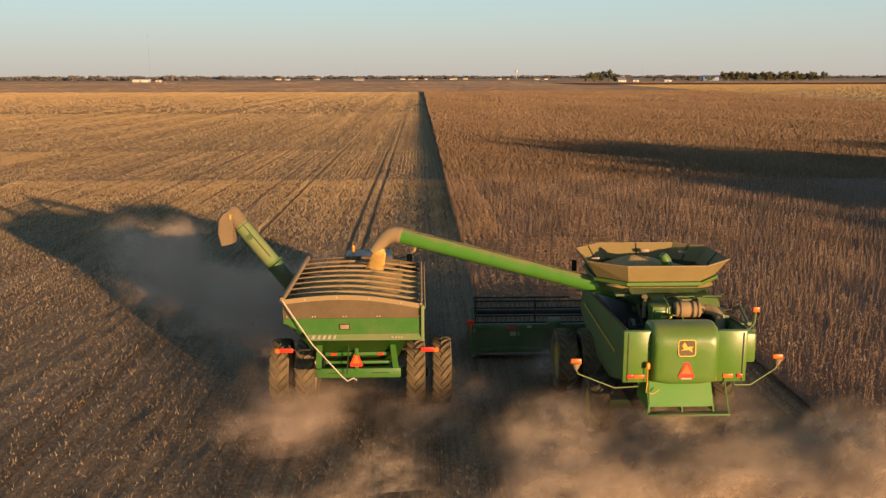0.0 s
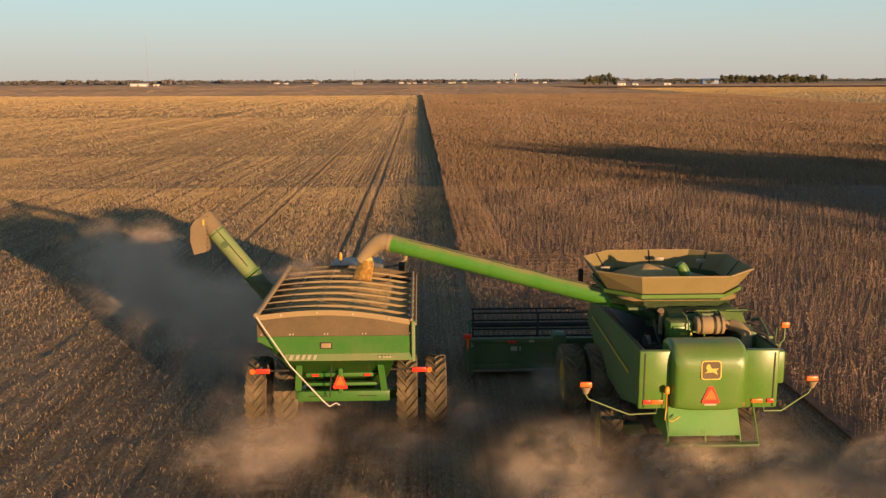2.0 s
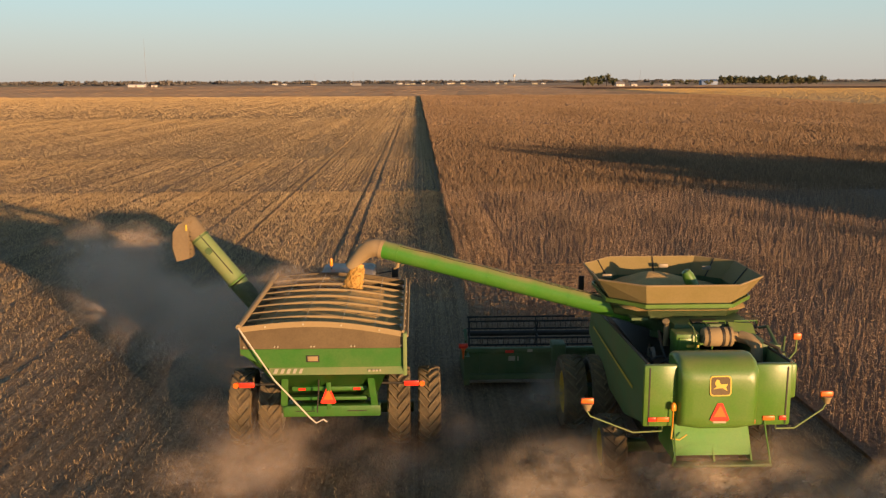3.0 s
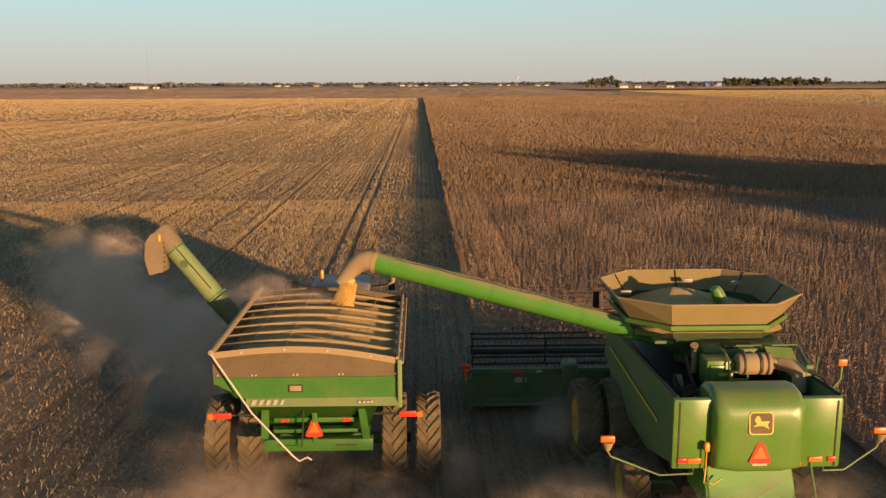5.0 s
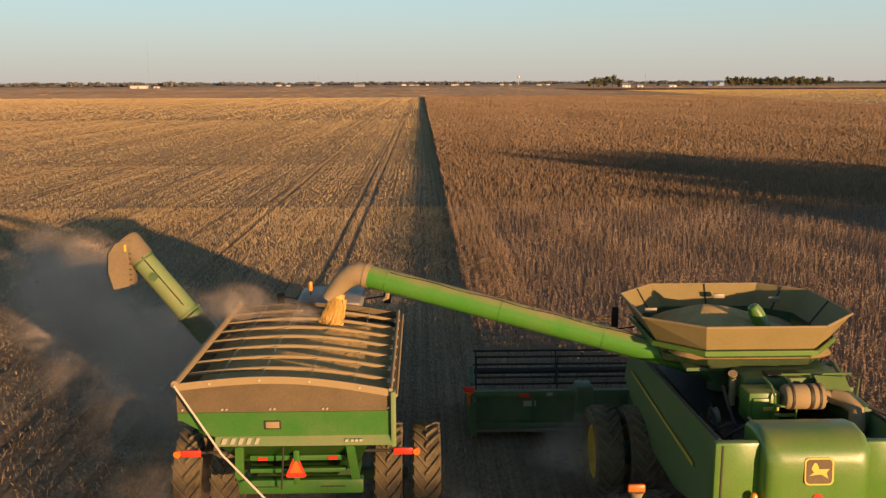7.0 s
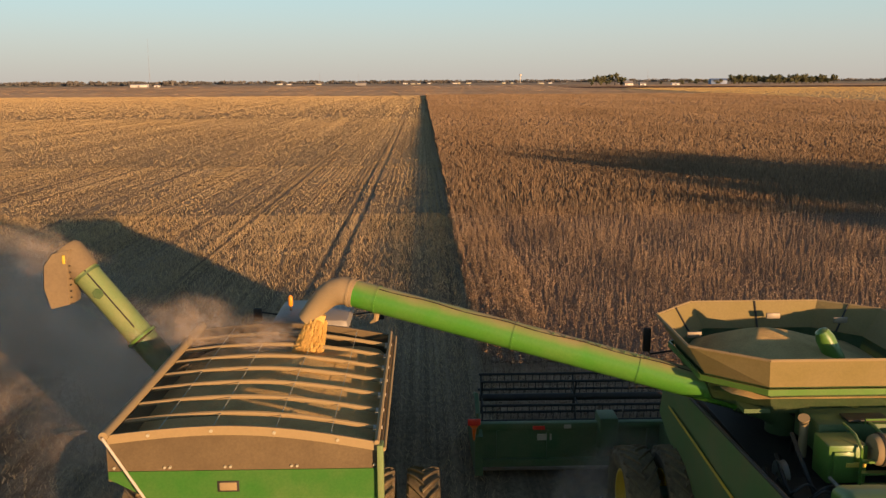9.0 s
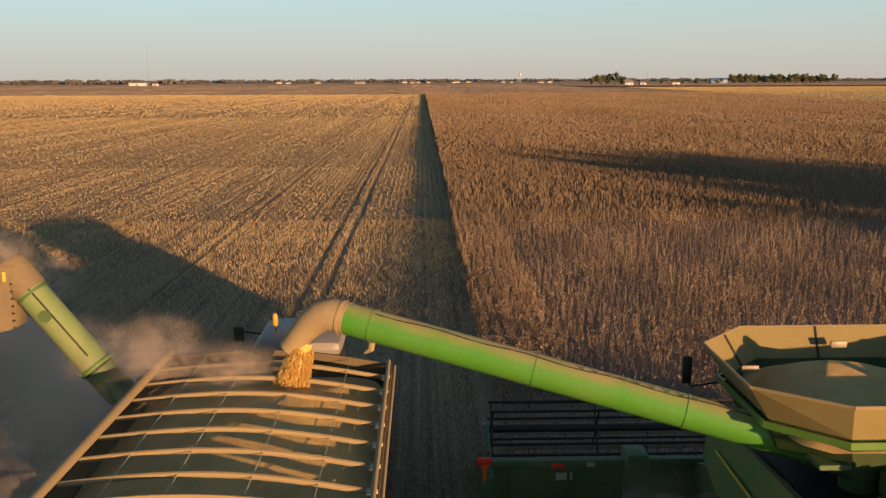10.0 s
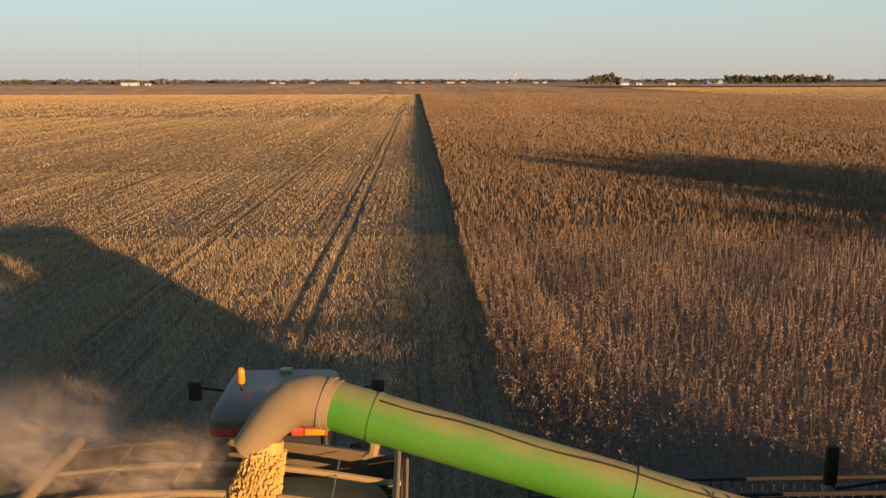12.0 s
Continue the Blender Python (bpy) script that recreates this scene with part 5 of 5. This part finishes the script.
# ---- tractor ----
def tractor():
    c = thing("tractor", TRACTOR_AT, "red tractor with a pale roof, pulling the grain cart", "tractor")
    part("hood", boxed(-0.5, 0.5, 1.2, 3.7, 1.1, 1.95, bevel=0.12), RED, c)
    part("chassis", boxed(-0.4, 0.4, -0.9, 3.6, 0.7, 1.15, bevel=0.05), BLACK, c)
    bm = loft(bmesh.new(), [[(-0.8, -0.6, 1.3), (0.8, -0.6, 1.3), (0.75, 1.2, 1.3), (-0.75, 1.2, 1.3)], [(-0.72, -0.55, 3.05), (0.72, -0.55, 3.05), (0.68, 1.0, 3.05), (-0.68, 1.0, 3.05)]])
    part("cab", bm, GLASS, c, "dark glazed cab", 0)
    for x in (-0.78, 0.78):
        part("cab_pillar", tubed([(x, -0.62, 1.3), (x * 0.93, -0.57, 3.06)], 0.045, 8), BLACK, c)
    part("cab_roof", boxed(-0.82, 0.82, -0.7, 1.1, 3.02, 3.36, bevel=0.165), ROOF, c, "pale rounded cab roof, greyed by painted-in shade")
    part("roof_band", boxed(-0.78, 0.78, -0.73, -0.66, 2.98, 3.1, bevel=0.02), RED, c, "red band under the roof")
    for x in (-0.62, 0.62):
        part("roof_lamp", boxed(x - 0.15, x + 0.12, -0.76, -0.72, 3.0, 3.09, bevel=0.012), AMBER if x > 0 else SCARLET, c, "amber and red roof lamp")
    bk = part("beacon", tubed([(-0.5, 0.05, 3.3), (-0.5, 0.05, 3.46)], 0.02, 8), BLACK, c)
    part("beacon_lens", tubed([(-0.5, 0.05, 3.46), (-0.5, 0.05, 3.5), (-0.5, 0.05, 3.66), (-0.5, 0.05, 3.7)], [0.04, 0.055, 0.05, 0.03], 12), AMBER, bk, "amber beacon")
    part("antenna_box", boxed(-0.08, 0.1, 0.75, 0.95, 3.3, 3.4, bevel=0.02), GREEN, c, "small green receiver")
    for s in (-1, 1):
        arm = part("mirror_arm", tubed([(s * 0.72, 0.95, 3.0), (s * 1.3, 0.9, 3.1)], 0.02, 6), BLACK, c)
        part("mirror", boxed(s * 1.38 - 0.1, s * 1.38 + 0.1, 0.86, 0.93, 2.9, 3.2, bevel=0.03), BLACK, arm)
        part("fender", boxed(s * 1.15 - 0.3, s * 1.15 + 0.3, -0.9, 0.6, 1.72, 1.8, bevel=0.03), RED, c)
        WHEELS.append((wheel("rear_wheel", c, (s * 1.15, -0.1, 0.93), 0.93, 0.55, 0.55, GALV, 0.055, 22, "pale rear wheel"), 0.93))
        WHEELS.append((wheel("front_wheel", c, (s * 1.0, 2.75, 0.68), 0.68, 0.45, 0.4, GALV, 0.045, 20, "pale front wheel"), 0.68))
    part("exhaust", tubed([(0.62, 1.25, 1.8), (0.62, 1.25, 2.95), (0.62, 1.2, 3.1)], [0.07, 0.07, 0.06], 12), BLACK, c, "upright exhaust pipe")
    part("drawbar", boxed(-0.06, 0.06, -1.1, -0.8, 0.5, 0.6), BLACK, c)
    return c


# ---- far land: trees, barns, masts ----
def crown_arrays(seed, radius, height, count, size):
    """Leaf clumps spread over uneven lobes, with gaps between them."""
    r = np.random.default_rng(seed)
    lobes = np.stack([r.normal(0, 0.42, 9), r.normal(0, 0.42, 9), r.uniform(-0.75, 0.75, 9)], -1)
    d = r.normal(size=(count, 3))
    d /= np.linalg.norm(d, axis=1)[:, None]
    p = lobes[r.integers(0, 9, count)] + d * r.uniform(0.22, 0.5, count)[:, None]
    p = p * (radius, radius, height / 2)
    s = np.cross(d, r.normal(size=(count, 3)))
    s /= np.linalg.norm(s, axis=1)[:, None] + 1e-9
    t = np.cross(d + r.normal(0, 0.5, (count, 3)), s)
    k = size * r.uniform(0.6, 1.3, count)[:, None]
    v = np.stack([p + s * k, p + t * k, p - s * k * 0.9, p - t * k * 0.8], 1).reshape(-1, 3)
    b = np.arange(count)[:, None] * 4
    return v, np.concatenate([b + (0, 1, 2), b + (0, 2, 3)])


def tree(seed, height, radius, label, group, count=420):
    c = thing("tree", (0, 0, 0), label, "tree", group)
    bm = bmesh.new()
    r = random.Random(seed)
    tube(bm, [(0, 0, 0), (0.1, 0, height * 0.3), (0.0, 0.1, height * 0.62), (0.1, 0, height * 0.85)], [height * 0.026, height * 0.019, height * 0.012, 0.03], 7)
    for k in range(6):
        a, z = r.uniform(0, 6.3), height * r.uniform(0.28, 0.6)
        tube(bm, [(0, 0, z), (radius * 0.4 * math.cos(a), radius * 0.4 * math.sin(a), z + height * 0.12), (radius * 0.75 * math.cos(a), radius * 0.75 * math.sin(a), z + height * 0.24)], [height * 0.01, height * 0.006, 0.02], 5)
    part("trunk", bm, BARK, c)
    v, t = crown_arrays(seed, radius, height * 0.78, count, radius * 0.14)
    ob = from_arrays("crown", v + (0, 0, height * 0.52), t, LEAF)
    ob.parent = c
    tagged(ob, "uneven olive-green crown")
    return c


def house(name, at, w, d, h, roof_h, wall_mat, roof_mat, label, category, turn=0, windows=True):
    c = thing(name, at, label, category)
    c.rotation_euler = (0, 0, radians(turn))
    part("wall", boxed(-w / 2, w / 2, -d / 2, d / 2, 0, h, bevel=0.05), wall_mat, c)
    bm = bmesh.new()
    slab(bm, [(-w / 2 - 0.4, -d / 2 - 0.5, h), (-w / 2 - 0.4, d / 2 + 0.5, h), (-w / 2 - 0.4, 0, h + roof_h)], (w + 0.8, 0, 0))
    part("roof", bm, roof_mat, c, "", 0)
    if windows:
        for k in range(max(1, int(w / 4))):
            x = -w / 2 + (k + 0.5) * w / max(1, int(w / 4))
            win = part("window", boxed(x - 0.5, x + 0.5, -d / 2 - 0.05, -d / 2, h * 0.35, h * 0.8), GLASS, c)
            part("window_frame", boxed(x - 0.6, x + 0.6, -d / 2 - 0.04, -d / 2 - 0.005, h * 0.8, h * 0.8 + 0.12), WHITE, win)
    else:
        part("door", boxed(-1.6, 1.6, -d / 2 - 0.06, -d / 2, 0, h * 0.8), GREY, c)
    return c


def far_woods():
    """Wooded skyline, too far off to tell tree from tree."""
    r = np.random.default_rng(21)
    pieces = []
    for x0, x1, y, h, n in ((-2600, -900, 2300, 9, 150), (-900, 100, 2500, 9, 110), (100, 1300, 2900, 9, 120), (1100, 2600, 2600, 8, 130), (-850, -480, 1900, 9, 44)):
        for k in range(n):
            x = x0 + (x1 - x0) * (k + r.random()) / n
            hh = h * r.uniform(0.75, 1.1)
            v, t = crown_arrays(int(r.integers(1e6)), (x1 - x0) / n * 1.7, hh, 70, hh * 0.25)
            pieces.append((v + (x, y + r.uniform(-60, 60), hh * 0.5), t))
    ob = from_arrays("far_woods", *gathered(pieces), WOOD_FAR)
    tagged(ob, "dark woods along the horizon, greyed with painted-in haze", "woods", kind="stuff")


def distance():
    far_woods()
    kinds = [tree(100 + k, h, rad, "broad olive tree, by the far fields and in the added shadow grove", "far trees") for k, (h, rad) in enumerate(((17, 6.5), (14, 6), (19, 7.5)))]
    used = set()

    def plant_tree(k, x, y, s=1.0):
        m = pose(x, y, 0, 0, 0, (x * 37 + y * 11) % 360) @ Matrix.Scale(s, 4)
        if k not in used:
            used.add(k)
            kinds[k].matrix_basis = m
            return kinds[k]
        ob = copy_thing(kinds[k], pose(x, y, 0, 0, 0, (x * 37 + y * 11) % 360))
        ob.scale = (s, s, s)
        return ob
    r = random.Random(3)
    # farmstead trees and the planted wood beside it
    for k, (x, y, s) in enumerate(((235, 1240, 0.85), (243, 1250, 0.95), (252, 1255, 0.9), (262, 1248, 1.05), (270, 1240, 1.0), (228, 1236, 0.6))):
        plant_tree(k % 3, x, y, s)
    for k in range(46):
        plant_tree(r.randrange(3), 500 + k * 3.75 + r.uniform(-2, 2), 1490 + r.uniform(-18, 18), r.uniform(0.68, 0.95))
    for k in range(9):
        plant_tree(r.randrange(3), 365 + k * 11 + r.uniform(-4, 4), 1380 + r.uniform(-20, 20), r.uniform(0.4, 0.55))
    house("farmhouse", (276, 1228, 0), 11, 9, 3.0, 3.4, WHITE, GREY, "white farmhouse with a grey roof among trees", "house")
    house("farm_shed", (296, 1232, 0), 8, 8, 2.6, 2.4, WHITE, GREY, "small pale shed by the farmhouse", "shed", windows=False)
    house("machine_shed", (348, 1260, 0), 10, 8, 2.4, 1.2, WHITE, WHITE, "low white shed in the fields", "shed", windows=False)
    house("blue_barn", (476, 1470, 0), 26, 14, 6, 3.0, BLUE, BLUE, "blue metal barn beside the wood", "barn", windows=False)
    house("white_barn", (-420, 1380, 0), 24, 12, 3.8, 1.2, WHITE, WHITE, "long low white barn by the woods", "barn", windows=False)
    house("shed", (-397, 1390, 0), 8, 7, 3.0, 1.2, WHITE, GREY, "small shed beside the white barn", "shed", windows=False)
    house("dark_shed", (-108, 1640, 0), 17, 8, 4.2, 1.4, GREY, GREY, "dark low shed in the far fields", "shed", windows=False)
    for k in range(18):
        x = r.uniform(-40, 420) if k > 4 else r.uniform(-330, -120)
        house("village_house", (x, 2050 + r.uniform(-120, 120), 0), r.uniform(6, 12), 9, r.uniform(2.2, 3.2), 1.6, WHITE if k % 3 == 0 else PALE, GREY, "small white house of the far village", "house")
    for x, y, h in ((-560, 1900, 95), (-245, 2200, 28), (-160, 2300, 34), (520, 2100, 30)):
        bm = tubed([(x, y, 0), (x, y, h)], [0.3, 0.14], 6)
        for z in np.arange(h * 0.2, h, h * 0.1):
            tube(bm, [(x - 0.5, y, z), (x + 0.5, y, z)], 0.06, 4)
        solo("radio_mast", bm, GREY, "thin grey mast on the horizon", "mast")
    w = thing("water_tower", (248, 2300, 0), "pale water tower of the far village", "water tower")
    part("tank", tubed([(0, 0, 17), (0, 0, 18.5), (0, 0, 22), (0, 0, 23.5)], [1.6, 3.2, 3.2, 0.8], 14), WHITE, w)
    part("column", tubed([(0, 0, 0), (0, 0, 17.5)], 0.7, 10), WHITE, w)
    # unseen grove added on the sun's side, behind the camera, to shade the crop
    side, along = Vector((0.83, 0.558, 0)), Vector((0.558, -0.83, 0))
    for row in (0, 1):
        for k in range(26):
            s = -62 + k * 5 + row * 2.5
            h = max(16.5 - (0.23 if s < 0 else 0.33) * abs(s), 14.4 - 0.29 * abs(s - 33), 4.5)
            p = Vector((6.0, 136, 0)) + along * (16 / math.tan(radians(5.2)) - row * 4) + side * s
            plant_tree((k + row) % 3, p.x, p.y, h / (17, 14, 19)[(k + row) % 3])


# ---- dust ----
def puff_mesh(mat):
    """A puff of dust: curved sheets one behind another."""
    vs, ts, n = [], [], 9
    for q, off in enumerate((-0.2, 0.25)):
        g = np.linspace(-1, 1, n)
        X, Z = np.meshgrid(g, g, indexing="ij")
        Y = off + 0.18 * np.sin(2.3 * X + q) * np.cos(1.9 * Z - q) - 0.22 * (X * X + Z * Z)
        i, j = np.arange(n - 1)[:, None], np.arange(n - 1)[None, :]
        a = (i * n + j).ravel() + q * n * n
        vs.append(np.stack([X, Y, Z], -1).reshape(-1, 3))
        ts.append(np.concatenate([np.stack([a, a + n, a + n + 1], -1), np.stack([a, a + n + 1, a + 1], -1)]))
    ob = from_arrays("dust_puff", np.concatenate(vs), np.concatenate(ts), mat)
    for p in ob.data.polygons:
        p.use_smooth = True
    return ob


def dust():
    """Clouds that trail the machines; each puff rolls slowly and falls behind."""
    r = random.Random(12)
    warm, grey = puff_mesh(DUST_WARM), puff_mesh(DUST_GREY)
    rows = []
    for k in range(38):          # thick cloud behind the combine
        rows.append((warm, r.uniform(2.8, 13.5), r.uniform(15.8, 20.6), r.uniform(0.1, 0.9), r.uniform(1.3, 2.1), 1.42, r.uniform(0.02, 0.12)))
    for k in range(8):           # rolling away over the crop's edge
        rows.append((warm, r.uniform(8.5, 14.5), r.uniform(15.5, 20.0), r.uniform(0.3, 1.2), r.uniform(1.3, 2.0), 1.4, r.uniform(0.02, 0.08)))
    for k in range(4):           # thinner behind the cart
        rows.append((warm, r.uniform(-3.5, 1.0), r.uniform(15.5, 20.0), r.uniform(0.0, 0.5), r.uniform(1.1, 1.7), 1.3, r.uniform(0.02, 0.1)))
    for k in range(17):          # drifting off to the left, in the machines' long shadow
        s = r.uniform(1.5, 21)
        rows.append((grey, -3.5 - 0.55 * s, r.uniform(27.0, 29.5) + 0.83 * s, r.uniform(0.4, 1.7), r.uniform(1.3, 2.0), 1.55, r.uniform(0.0, 0.06)))
    for k in range(16):          # hanging under the combine and behind its header
        rows.append((grey, r.uniform(3.2, 8.5), r.uniform(21.5, 28.0), r.uniform(0.1, 0.8), r.uniform(0.9, 1.5), 1.6, r.uniform(0.0, 0.03)))
    for k in range(9):           # low haze round the cart's wheels
        rows.append((grey, r.uniform(-5.5, 1.5), r.uniform(21.0, 24.5), r.uniform(0.1, 0.6), r.uniform(1.0, 1.7), 1.6, r.uniform(0.0, 0.03)))
    for k in range(11):          # round the cart's box
        rows.append((grey, r.uniform(-4.6, -1.4), r.uniform(25.2, 27.4), r.uniform(2.9, 3.8), r.uniform(0.5, 0.95), 1.6, r.uniform(0.0, 0.06)))
    for k in range(8):           # low and wide beside the cart
        s = r.uniform(3, 20)
        rows.append((grey, -5.5 - 0.53 * s, r.uniform(27.0, 30.0) + 0.83 * s, r.uniform(0.3, 1.3), r.uniform(1.6, 2.4), 1.55, r.uniform(0.0, 0.06)))
    for k in range(12):          # broad thin veil over the shaded stubble
        s = r.uniform(0, 12)
        rows.append((grey, -3.6 - 0.55 * s - r.uniform(0, 1.0), r.uniform(26.5, 29.0) + 0.83 * s, r.uniform(0.2, 1.0), r.uniform(1.9, 2.8), 1.55, r.uniform(0.0, 0.03)))
    for k in range(11):          # higher, where the low sun still reaches
        s = r.uniform(1, 13)
        rows.append((grey, -3.8 - 0.55 * s, r.uniform(27.0, 29.5) + 0.83 * s, r.uniform(1.6, 2.9), r.uniform(0.9, 1.6), 1.55, r.uniform(0.0, 0.05)))
    for k in range(12):          # thick and low between the combine's wheels
        rows.append((warm, r.uniform(3.4, 7.0), r.uniform(22.5, 27.2), r.uniform(0.2, 0.8), r.uniform(0.7, 1.1), 1.6, r.uniform(0.0, 0.02)))
    for k in range(12):          # billows rising behind the combine
        rows.append((warm, r.uniform(5.5, 14.0), r.uniform(16.5, 20.2), r.uniform(0.5, 1.3), r.uniform(0.7, 1.2), 1.42, r.uniform(0.03, 0.14)))
    seen = set()
    for mesh, x, y, z, size, go, rise in rows:
        if mesh not in seen:
            seen.add(mesh)
            ob = mesh
        else:
            ob = mesh.copy()
            scene.collection.objects.link(ob)
        ob.scale = (size * 1.15, size * 0.8, size * 0.8)
        tagged(ob, "drifting puff of tan field dust" if ob.data == warm.data else "thin grey-brown dust drifting beside the cart", "dust", "dust clouds", "stuff")
        PUFFS.append((ob, (x, y, z), go, rise, r.uniform(-9, 9)))


# ---- motion of the machines, wheels, reel, grain, crop and dust ----
def motions():
    ends = (0.0, 12.0)
    for ob in MACHINES:
        x, y, z = ob.location
        walk(ob, [(t, pose(x, y + SPEED * t, z)) for t in ends])
    for ob, _ in CARRIED:
        x, y, z = ob.location
        walk(ob, [(t, pose(x, y + SPEED * t, z)) for t in ends])
    half = [k * 0.5 for k in range(25)]
    for ob, r in WHEELS:
        x, y, z = ob.location
        walk(ob, [(t, pose(x, y, z, -math.degrees(SPEED * t / r))) for t in half])
    for ob, (x, y, z) in REELS:
        walk(ob, [(t, pose(x, y, z, -120 * t)) for t in half])
    for ob, (x, y, z) in STREAM:
        walk(ob, [(t, pose(x, y + SPEED * t, z, -4, 17, 0) @ pose(0, 0, 0, 0, 0, 330 * t)) for t in (k * 0.2 for k in range(61))])
    for ob, y in STRIPS:
        hit = max(0.0, (y - FRONT_Y + 0.35) / SPEED)
        rows = [(0.0, pose(6.9, y, 0))] + ([(hit, pose(6.9, y, 0))] if hit > 0.1 else []) + ([(min(12.0, hit + 0.4), pose(6.9, y, -1.1))] if hit < 11.8 else []) + ([(12.0, pose(6.9, y, -1.1))] if hit + 0.4 < 11.9 else [])
        walk(ob, rows)
    for ob, (x, y, z), go, rise, spin in PUFFS:
        walk(ob, [(t, pose(x - 0.05 * t, y + go * t, z + rise * t, 0, spin * t / 2, 0)) for t in (0.0, 4.0, 8.0, 12.0)])


WHEELS, REELS, CARRIED, STREAM, PUFFS = [], [], [], [], []
land()
near_field()
MACHINES = [combine(), cart(), tractor()]
grain()
distance()
dust()
STRIPS = crops()
straw_litter()
motions()
